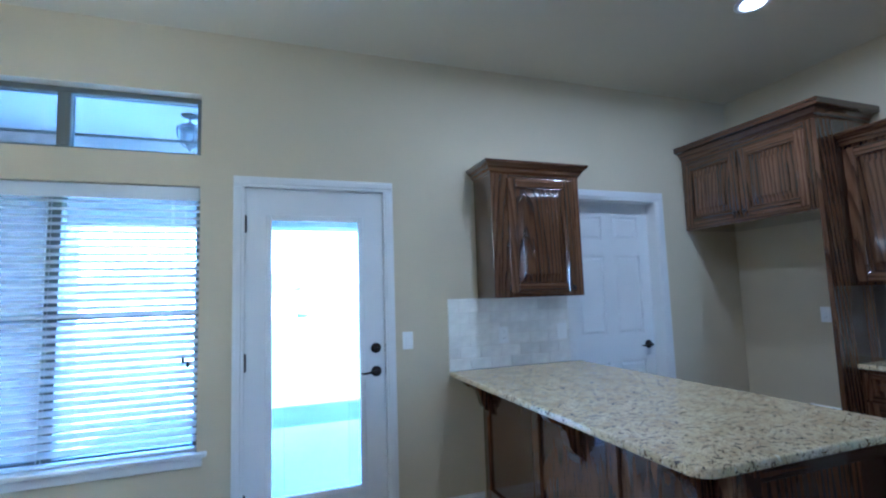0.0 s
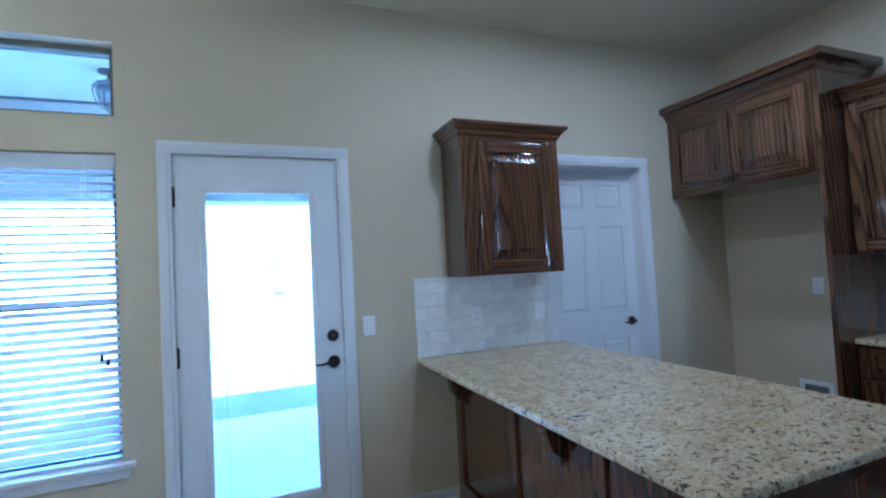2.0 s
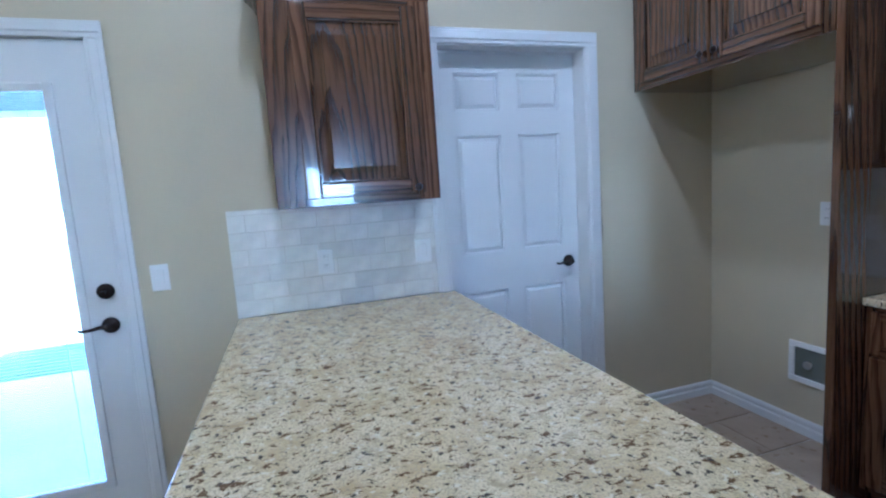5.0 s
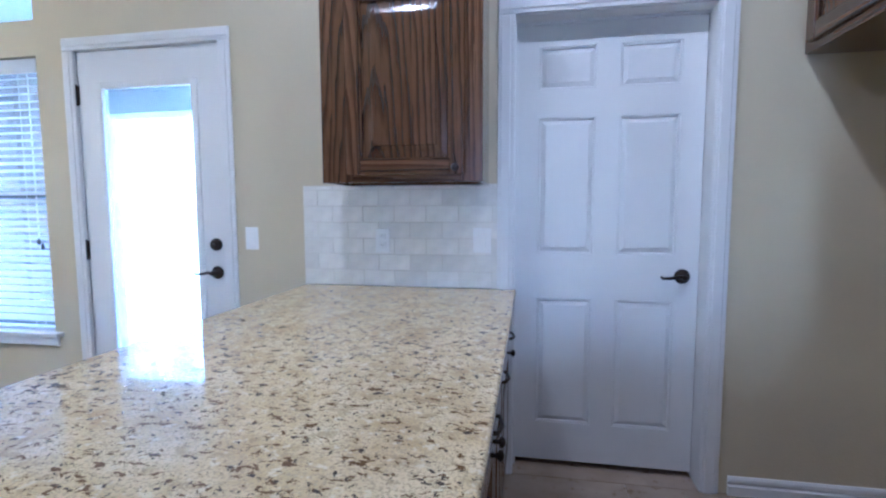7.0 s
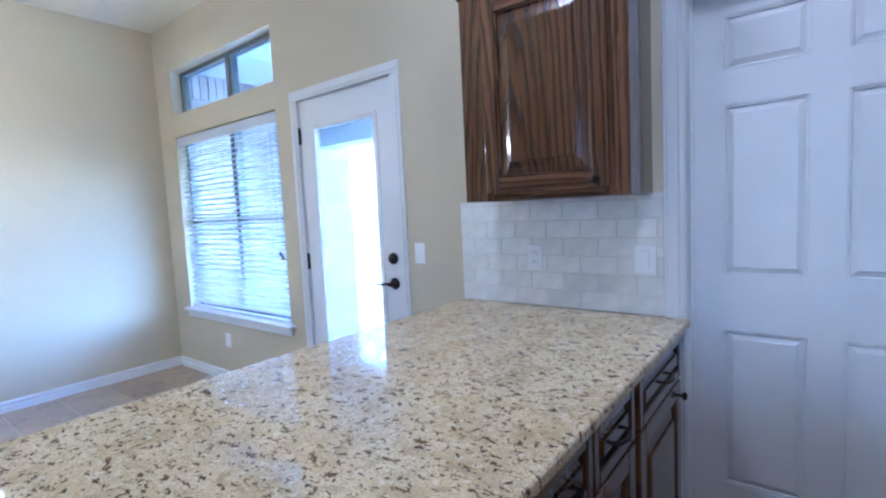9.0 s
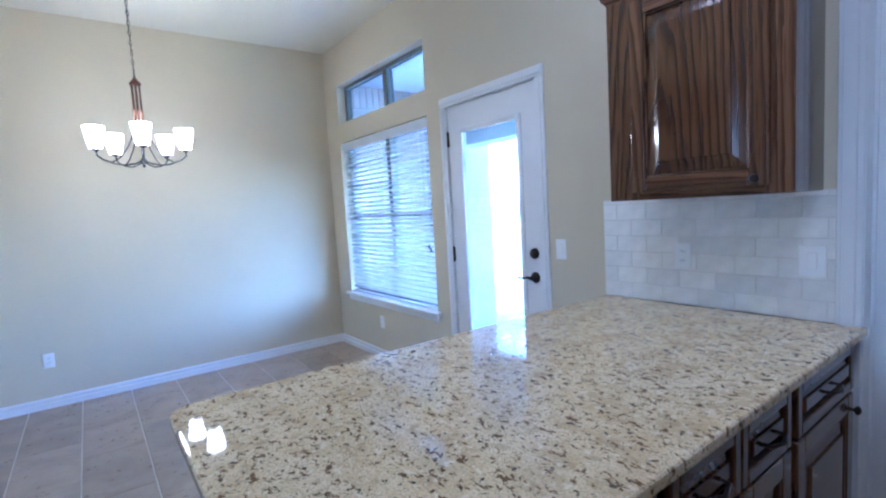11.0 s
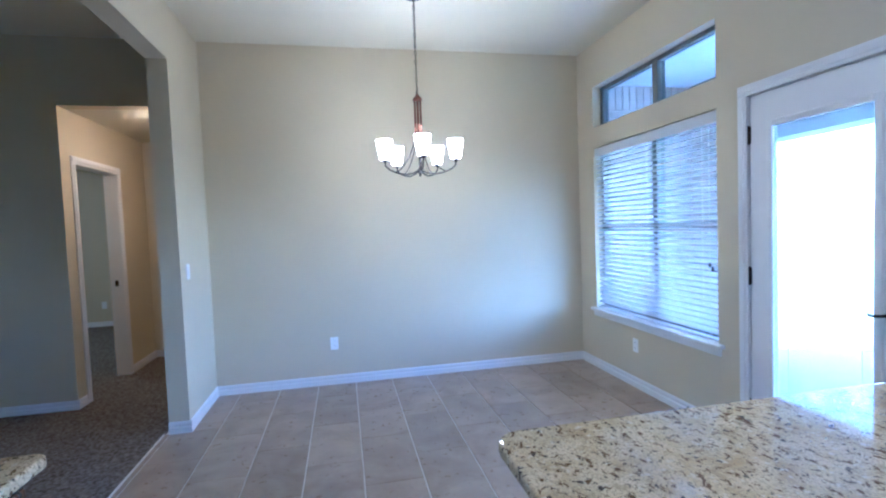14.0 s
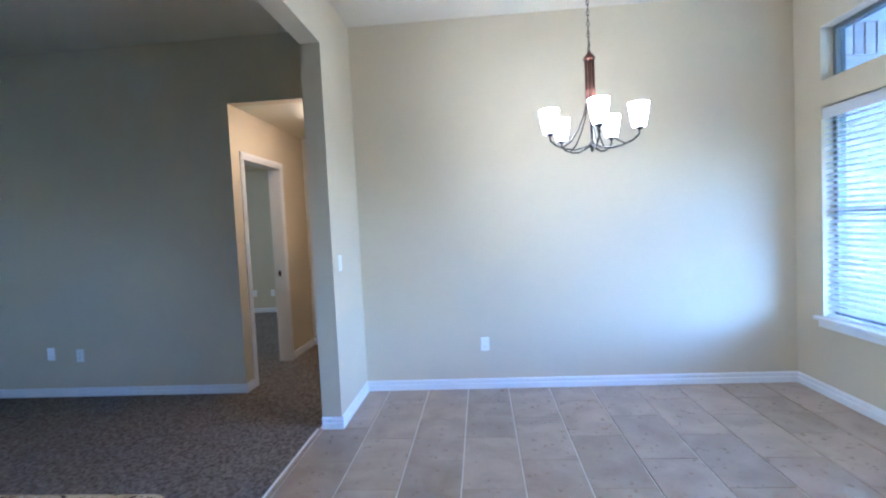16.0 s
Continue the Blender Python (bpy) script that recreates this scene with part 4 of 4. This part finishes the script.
part("body", box(-0.378, 0.378, 0.019, 0.33, 0, 0.505), OAK_V, um)
panel_door(um, -0.372, -0.003, 0.02, 0.485, 0.019, (-0.04, 0.06))
panel_door(um, 0.003, 0.372, 0.02, 0.485, 0.019, (0.04, 0.06))
crown(um, -0.378, 0.378, 0.0, 0.33, 0.505, (False, True))

# ---------------------------------------------------------------- peninsula
PX0, PX1, PY0 = 1.948, 2.995, 1.555
pt = part("peninsula_countertop", slab_bm(PX0, PX1, PY0, N - 0.003, TOP - 0.032, TOP, (0.07, 0.05, 0.004, 0.004), 0.010), GRANITE)
tagged(pt, "polished speckled cream granite bar top with rounded corners", "countertop")
BF = 2.945
units = [(N - 0.004, 2.98), (2.98, 2.28), (2.28, 1.65)]
for k, (a, b) in enumerate(units):
    base_cabinet("base_cabinet", (BF, (a + b) / 2, 0), 90, a - b - 0.003, 0.60, "dark oak base cabinet with drawer under the bar top", height=TOP - 0.033, doors=1 if a - b < 0.65 else 2)
# back and end of the peninsula
bp_ = thing("bar_cladding", (2.26, 0, 0), "dark oak panelled cladding behind the bar", "cladding")
part("sheet", box(-0.062, 0.088, 1.65, N - 0.004, 0, TOP - 0.033), OAK_V, bp_)
yy = [1.65, 2.28, 2.92, N - 0.004]
for a, b in zip(yy, yy[1:]):
    for e in ((a, a + 0.07, 0, TOP - 0.033), (b - 0.07, b, 0, TOP - 0.033)):
        part("batten", box(-0.080, -0.062, e[0] + 0.001, e[1] - 0.001, e[2], e[3], 0.003), OAK_V, bp_)
    part("batten", box(-0.080, -0.062, a + 0.07, b - 0.07, 0.0, 0.12, 0.003), OAK_HY, bp_)
    part("batten", box(-0.080, -0.062, a + 0.07, b - 0.07, TOP - 0.10, TOP - 0.033, 0.003), OAK_HY, bp_)
pe = thing("peninsula_end_panel", (2.57, 1.635, 0), "dark oak end panel of the peninsula", "cabinet panel")
part("panel", box(-0.39, 0.38, -0.004, 0.012, 0, TOP - 0.033), OAK_V, pe)
for a, b in ((-0.39, -0.32), (0.31, 0.38)):
    part("stile", box(a, b, -0.018, -0.0045, 0, TOP - 0.033, 0.003), OAK_V, pe)
for c, d in ((0.0, 0.12), (TOP - 0.103, TOP - 0.033)):
    part("rail", box(-0.319, 0.309, -0.018, -0.0045, c, d, 0.003), OAK_H, pe)


def corbel(y):
    """Scrolled oak bracket under the bar overhang."""
    root = thing("corbel", (2.18, y, TOP - 0.033), "dark oak scrolled corbel under the granite overhang", "corbel", "corbels under the bar")
    prof = [(0, 0), (-0.165, 0), (-0.165, -0.035), (-0.150, -0.055), (-0.125, -0.062), (-0.095, -0.075), (-0.070, -0.105), (-0.058, -0.145), (-0.050, -0.180), (-0.036, -0.205), (-0.014, -0.220), (0, -0.222)]
    bm = bmesh.new()
    f = bm.faces.new([bm.verts.new((x, -0.03, z)) for x, z in prof])
    ex = bmesh.ops.extrude_face_region(bm, geom=[f])
    bmesh.ops.translate(bm, verts=[v for v in ex["geom"] if isinstance(v, bmesh.types.BMVert)], vec=(0, 0.06, 0))
    part("bracket", bm, OAK_V, root)
    part("back_plate", box(-0.012, -0.0005, -0.045, 0.045, -0.26, -0.222, 0.003), OAK_V, root)


for y in (3.50, 2.50, 1.77):
    corbel(y)

# ---------------------------------------------------------------- counter at the living room
ic = part("island_countertop", slab_bm(1.735, 4.25, -0.20, 0.485, TOP - 0.032, TOP, (0.03, 0.03, 0.03, 0.03), 0.010), GRANITE)
tagged(ic, "speckled cream granite counter beside the living room", "countertop")
for k in range(3):
    base_cabinet("base_cabinet", (2.17 + 0.79 * k, 0.445, 0), 180, 0.785, 0.60, "dark oak base cabinet with doors and drawers in shade", height=TOP - 0.033, doors=2)

# ---------------------------------------------------------------- chandelier
CHX, CHY = -0.372, 1.785
ch = thing("chandelier", (CHX, CHY, H), "lit five-arm bronze chandelier with white glass shades", "chandelier")
part("canopy", lathe([(0.066, 0), (0.066, -0.006), (0.060, -0.016), (0.030, -0.024), (0.010, -0.030), (0.008, -0.040)], 28), BRONZE, ch, "", True)
CT = 2.372 - H
z = -0.040
k = 0
link_me = {}
while z > CT + 0.07:
    if k % 2 not in link_me:
        pts = []
        for q in range(10):
            a = 2 * math.pi * q / 10
            u, h = 0.0085 * math.cos(a), 0.019 * math.sin(a)
            pts.append((u, 0, h) if k % 2 == 0 else (0, u, h))
        ob = part("chain_link", tube(pts, 0.0022, 5, closed=True), BRONZE, ch)
        link_me[k % 2] = ob.data
    else:
        ob = new("chain_link", link_me[k % 2])
        ob.parent = ch
    ob.location = (0, 0, z - 0.019)
    z -= 0.0315
    k += 1
ob = part("loop", tube([(0.024 * math.cos(a), 0.003 * math.sin(a), CT + 0.026 + 0.026 * math.sin(a)) for a in [2 * math.pi * q / 14 for q in range(14)]], 0.003, 6, closed=True), BRONZE, ch)
part("wire", tube([(0, 0.004, -0.03), (0.004, -0.004, CT * 0.5), (0, 0.003, CT)], 0.0022, 5), BRONZE, ch)
part("cap", lathe([(0.004, CT + 0.004), (0.010, CT), (0.014, CT - 0.012), (0.030, CT - 0.030), (0.034, CT - 0.036), (0.034, CT - 0.048), (0.020, CT - 0.052)], 24), COPPER, ch, "", True)
for q in range(6):
    a = 2 * math.pi * q / 6
    r = 0.024
    part("rod", tube([(r * math.cos(a), r * math.sin(a), CT - 0.045), (r * math.cos(a), r * math.sin(a), CT - 0.30)], 0.0055, 8), COPPER, ch, "", True)
part("lower_cap", lathe([(0.020, CT - 0.295), (0.032, CT - 0.30), (0.032, CT - 0.312), (0.012, CT - 0.33)], 24), COPPER, ch, "", True)
part("stem", lathe([(0.008, CT - 0.32), (0.008, CT - 0.525), (0.018, CT - 0.535), (0.022, CT - 0.548), (0.018, CT - 0.562), (0.008, CT - 0.572), (0.010, CT - 0.582), (0.003, CT - 0.592)], 16), BRONZE, ch, "", True)
for q in range(5):
    a = radians(-4 + 72 * q)
    d = Vector((math.cos(a), math.sin(a), 0))
    R = 0.264

    def at(r, z):
        return (d.x * r, d.y * r, CT + z)
    arm = part("arm", tube([at(0.006, -0.545), at(0.05, -0.566), at(0.11, -0.578), at(0.17, -0.570), at(0.230, -0.548), at(0.262, -0.520), at(R, -0.495)], 0.0058, 8), BRONZE, ch, "", True)
    part("brace", tube([at(0.030, -0.31), at(0.048, -0.38), at(0.085, -0.46), at(0.135, -0.530), at(0.185, -0.562)], 0.0045, 6), BRONZE, arm, "", True)
    part("cup", lathe([(0.008, -0.497), (0.012, -0.492), (0.028, -0.484), (0.031, -0.476), (0.026, -0.474)], 18, (d.x * R, d.y * R, CT)), BRONZE, arm, "", True)
    part("shade", lathe([(0.028, -0.480), (0.036, -0.476), (0.041, -0.448), (0.050, -0.398), (0.058, -0.342), (0.055, -0.342), (0.047, -0.405), (0.036, -0.455), (0.02, -0.468)], 28, (d.x * R, d.y * R, CT)), SHADE, arm, "white opal glass shade, lit", True)


# ---------------------------------------------------------------- ceiling fittings
def can_light(x, y):
    root = thing("recessed_light", (x, y, H), "lit recessed ceiling light with white trim ring", "ceiling light", "recessed lights")
    part("trim_ring", lathe([(0.098, -0.001), (0.098, -0.006), (0.084, -0.011), (0.060, -0.007), (0.055, -0.001)], 36), TRIM, root, "", True)
    part("lens", lathe([(0.054, -0.0015), (0.052, -0.004), (0.001, -0.005)], 36), LENS, root, "glowing lens")


for x, y in ((3.48, 2.36), (2.28, 2.42)):
    can_light(x, y)
cv = thing("ceiling_vent", (0.34, 2.99, H), "white ceiling air vent with slatted grille", "air vent")
for e in ((-0.15, 0.15, -0.08, -0.058), (-0.15, 0.15, 0.058, 0.08), (-0.15, -0.125, -0.058, 0.058), (0.125, 0.15, -0.058, 0.058), (-0.045, 0.045, -0.058, 0.058)):
    part("rim", box(e[0], e[1], e[2], e[3], -0.010, 0, 0.003), TRIM, cv)
part("backing", box(-0.125, 0.125, -0.058, 0.058, -0.0015, -0.0005), SOCKET, cv)
for k in range(5):
    for c in (-0.085, 0.085):
        sl_ = part("slat", box(-0.039, 0.039, -0.009, 0.009, -0.0008, 0.0008), TRIM, cv)
        sl_.location = (c, -0.044 + 0.022 * k, -0.006)
        sl_.rotation_euler = (radians(28), 0, 0)
# hall ceiling light, beyond the corner of the hall
hl = thing("hall_ceiling_light", (-1.76, -0.27, HALL_Z), "warm lit flush dome light on the hall ceiling", "ceiling light")
part("pan", lathe([(0.16, 0), (0.16, -0.015), (0.15, -0.02)], 28), BRONZE, hl)
part("dome", lathe([(0.148, -0.015), (0.135, -0.045), (0.10, -0.068), (0.05, -0.08), (0.001, -0.083)], 28), glow_material("warm_dome", (1.0, 0.60, 0.26), 1.1), hl, "warm glowing dome", True)

bl_ = thing("bedroom_ceiling_light", (-3.5, -2.7, HALL_Z), "lit flush dome light on the bedroom ceiling", "ceiling light")
part("pan", lathe([(0.17, 0), (0.17, -0.015), (0.16, -0.02)], 28), BRONZE, bl_)
part("dome", lathe([(0.158, -0.015), (0.145, -0.05), (0.11, -0.075), (0.05, -0.09), (0.001, -0.093)], 28), glow_material("bedroom_dome", (1.0, 0.90, 0.62), 1.4), bl_, "glowing glass dome", True)

# ---------------------------------------------------------------- outdoors
structure("ground", box(-300, 300, N + 0.16, 400, -0.30, -0.14), LAWN, "sunlit green lawn")
structure("ground_south", box(-300, 300, -300, LIV_S - 0.15, -0.30, -0.14), LAWN, "lawn")
structure("patio_slab", box(-1.2, 5.5, N + 0.20, 6.5, -0.16, -0.05, 0.01), CONCRETE, "concrete patio slab")
PZ = 2.73
PY = 4.76
structure("porch_ceiling", box(-1.46, 5.6, N + 0.16, PY, PZ, PZ + 0.10), PORCH, "grey-blue painted porch ceiling")
structure("porch_ceiling_trim", box(-1.24, 5.6, PY - 0.03, PY, PZ - 0.012, PZ), VINYL, "dark strip along the porch ceiling's edge")
structure("porch_beam", box(-0.68, 5.6, PY, PY + 0.25, 2.04, PZ + 0.10), PORCH, "grey-blue porch beam")
structure("porch_post", box(5.3, 5.5, PY + 0.02, PY + 0.22, -0.05, 2.04, 0.01), PORCH, "grey-blue porch post")
# unseen slab added to keep sun and skylight off the south window
structure("back_porch_roof", box(W - 0.6, LIV_E + 0.6, LIV_S - 3.6, LIV_S - 0.8, 2.9, 3.05), PORCH, "unseen grey-blue slab added to shade the south window")
structure("roof", box(W - 0.6, LIV_E + 0.6, LIV_S - 0.8, 5.4, 3.30, 3.42), ROOFM, "shingled roof deck")

# brick wing at the side of the porch
WX = -1.25
wing = thing("brick_wing", (WX, N + 0.16, -0.16), "tan brick side wall of the porch with soldier course", "", "", "structure")
y_len, z_len = PY - N - 0.16, PZ + 0.16
part("mortar_bed", box(-0.20, 0.004, 0.0, y_len, 0, z_len - 0.002), MORTAR, wing)
bl, bh, bd = 0.203, 0.068, 0.022
brick_me, half_me, sold_me = None, None, None
row = 0
z = 0.0
far_v, far_f = [], []
while z + bh < z_len - 0.205:
    y = 0.004 - (0.105 if row % 2 else 0)
    while y < y_len - 0.02:
        a, b = max(y, 0.002), min(y + bl, y_len)
        if b - a > 0.03:
            jig = random.uniform(-0.002, 0.002)
            if z > z_len - 1.9 and b - a > bl - 0.001:
                if brick_me is None:
                    ob = part("brick", box(-0.012, 0.010, 0, bl, 0, bh, 0.003), BRICK, wing)
                    brick_me = ob.data
                else:
                    ob = new("brick", brick_me)
                    ob.parent = wing
                ob.location = (jig, a, z)
            else:
                o = len(far_v)
                for dx in (-0.012, 0.010 + jig):
                    far_v += [(dx, a, z), (dx, b, z), (dx, b, z + bh), (dx, a, z + bh)]
                far_f += [tuple(o + i for i in f) for f in ((4, 5, 6, 7), (0, 4, 7, 3), (1, 2, 6, 5), (3, 7, 6, 2), (0, 1, 5, 4))]
        y += bl + 0.010
    z += bh + 0.010
    row += 1
me = bpy.data.meshes.new("lower_bricks")
me.from_pydata(far_v, [], far_f)
me.materials.append(BRICK)
lowb = new("lower_bricks", me)
lowb.parent = wing
tagged(lowb, kind="stuff")
zc = z
y = 0.004
while y + bh < y_len:
    if sold_me is None:
        ob = part("soldier_brick", box(-0.012, 0.018, 0, bh, 0, z_len - zc - 0.004, 0.003), BRICK, wing)
        sold_me = ob.data
    else:
        ob = new("soldier_brick", sold_me)
        ob.parent = wing
    ob.location = (random.uniform(-0.003, 0.003), y, zc)
    y += bh + 0.010

# brick corner pier of the porch
pier = thing("brick_pier", (-1.25, PY, -0.16), "tan brick corner pier of the porch", "", "", "structure")
part("mortar_bed", box(-0.20, 0.566, 0.004, 0.43, 0, z_len + 0.1), MORTAR, pier)
pier_me = {}
row, z = 0, 0.0
while z + bh < z_len:
    for face, length in (("south", 0.57), ("east", 0.43)):
        u = -0.105 if row % 2 else 0.0
        while u < length - 0.02:
            a, b = max(u, 0.0), min(u + bl, length)
            if b - a > 0.03:
                key = (face, round(b - a, 3))
                if key not in pier_me:
                    if face == "south":
                        ob = part("brick", box(0, b - a, 0, 0.02, 0, bh, 0.003), BRICK, pier)
                    else:
                        ob = part("brick", box(0.550, 0.570, 0, b - a, 0, bh, 0.003), BRICK, pier)
                    pier_me[key] = ob.data
                else:
                    ob = new("brick", pier_me[key])
                    ob.parent = pier
                ob.location = (a, random.uniform(-0.002, 0.002), z) if face == "south" else (random.uniform(0.0, 0.003), a + 0.021, z)
            u += bl + 0.010
    z += bh + 0.010
    row += 1

# porch lantern
pl = thing("porch_lantern", (0.27, 4.15, PZ), "hanging pewter-grey porch lantern with clear glass and curved ribs", "lantern")
part("canopy", lathe([(0.055, 0), (0.055, -0.008), (0.02, -0.018)], 20), PEWTER, pl)
part("rod", lathe([(0.006, -0.015), (0.006, -0.06)], 8), PEWTER, pl)
part("cap", lathe([(0.012, -0.05), (0.03, -0.06), (0.085, -0.085), (0.09, -0.095), (0.08, -0.098)], 6), PEWTER, pl)
for q in range(6):
    a = 2 * math.pi * q / 6
    c, s = math.cos(a), math.sin(a)
    part("rib", tube([(0.08 * c, 0.08 * s, -0.095), (0.078 * c, 0.078 * s, -0.14), (0.062 * c, 0.062 * s, -0.19), (0.035 * c, 0.035 * s, -0.225), (0.008 * c, 0.008 * s, -0.235)], 0.004, 6), PEWTER, pl)
gl = part("globe", lathe([(0.066, -0.10), (0.066, -0.14), (0.05, -0.19), (0.02, -0.222)], 20), GLASS, pl, "clear glass globe", True)
part("finial", lathe([(0.010, -0.232), (0.012, -0.242), (0.004, -0.258)], 10), PEWTER, pl)

# neighbouring house beyond the lawn
nh = thing("neighbour_house", (-6.0, 46.0, -0.14), "pale far house with a low hipped roof beyond the lawn", "house")
part("wall", wall_bm(-9, 9, 0, 2.7, 0, 0.2, [(-6.5, -5.0, 0.9, 2.1), (-1.0, 0.2, 0.0, 2.1), (3.0, 5.0, 0.9, 2.1)]), PORCH, nh)
part("wall", box(-9, 9, 7.8, 8.0, 0, 2.7), PORCH, nh)
part("wall", box(-9, -8.8, 0.2, 7.8, 0, 2.7), PORCH, nh)
part("wall", box(8.8, 9, 0.2, 7.8, 0, 2.7), PORCH, nh)
bm = bmesh.new()
lo = [bm.verts.new(p) for p in ((-9.6, -0.6, 2.6), (9.6, -0.6, 2.6), (9.6, 8.6, 2.6), (-9.6, 8.6, 2.6))]
hi = [bm.verts.new(p) for p in ((-5.0, 4.0, 5.2), (5.0, 4.0, 5.2))]
for f in ((lo[0], lo[1], hi[1], hi[0]), (lo[1], lo[2], hi[1]), (lo[2], lo[3], hi[0], hi[1]), (lo[3], lo[0], hi[0]), tuple(lo[::-1])):
    bm.faces.new(f)
part("roof", bm, ROOFM, nh)
# window and door toned pale to vanish in the overbright distance
for a, b in ((-6.5, -5.0), (3.0, 5.0)):
    part("window", box(a, b, 0.08, 0.12, 0.9, 2.1), PALE_FILL, nh, "window toned pale to blend into the white distance")
part("door", box(-1.0, 0.2, 0.06, 0.12, 0.0, 2.1), PALE_FILL, nh)

# ---------------------------------------------------------------- floor tiles
floor = bpy.data.objects["floor"]
TL, TW, GAP = 0.61, 0.3345, 0.007
tile_me = {}
y_first = 0.605 - TW * 3
r = 0
while True:
    y0 = y_first + r * TW
    if y0 > N + 0.16:
        break
    y1 = y0 + TW - GAP
    a_y, b_y = max(y0, CARPET_EDGE + 0.002), min(y1, N - 0.002)
    x = W + 0.06 - TL + (0.305 if r % 2 else 0.0) - 0.34
    while x < E:
        a_x, b_x = max(x, W + 0.002), min(x + TL - 0.0018, E - 0.002)
        cells = [(a_x, b_x, a_y, b_y)]
        if a_y < S:
            cells = [(a_x, min(b_x, -0.642), S + 0.002, b_y), (max(a_x, -0.638), b_x, a_y, b_y)]
        for p, q, u, v in cells:
            if q - p < 0.02 or v - u < 0.02:
                continue
            key = (round(q - p, 3), round(v - u, 3))
            if key not in tile_me:
                ob = part("floor_tile", box(0, q - p, 0, v - u, -0.012, 0, 0.0016), TILE, floor)
                tile_me[key] = ob.data
            else:
                ob = new("floor_tile", tile_me[key])
                ob.parent = floor
            ob.location = (p, u, random.uniform(-0.0004, 0.0004))
        x += TL
    r += 1

# ---------------------------------------------------------------- stone backsplash
bs = tagged(part("backsplash", box(PX0, 2.905, N - 0.006, N, TOP, 1.384), STONE_GROUT), "tumbled pale travertine subway-tile backsplash", "", "", "structure")
sh, sl, sg = 0.0775, 0.156, 0.003
stone_me = {}
r = 0
z = TOP + 0.003
while z + 0.02 < 1.384:
    zt = min(z + sh, 1.383)
    x = PX0 - (sl / 2 if r % 2 else 0)
    while x < 2.905:
        a, b = max(x, PX0 + 0.001), min(x + sl - sg, 2.904)
        if b - a > 0.012:
            key = (round(b - a, 3), round(zt - z, 3))
            if key not in stone_me:
                ob = part("stone_tile", box(0, b - a, -0.0035, 0.004, 0, zt - z - sg, 0.0015), STONE, bs)
                stone_me[key] = ob.data
            else:
                ob = new("stone_tile", stone_me[key])
                ob.parent = bs
            ob.location = (a, N - 0.0065 + random.uniform(-0.0006, 0.0006), z)
        x += sl
    z += sh
    r += 1
bs2 = tagged(part("backsplash_side", box(E - 0.006, E, 0.60, 2.498, TOP, 1.384), STONE_GROUT), "tumbled travertine backsplash over the side counter", "", "", "structure")
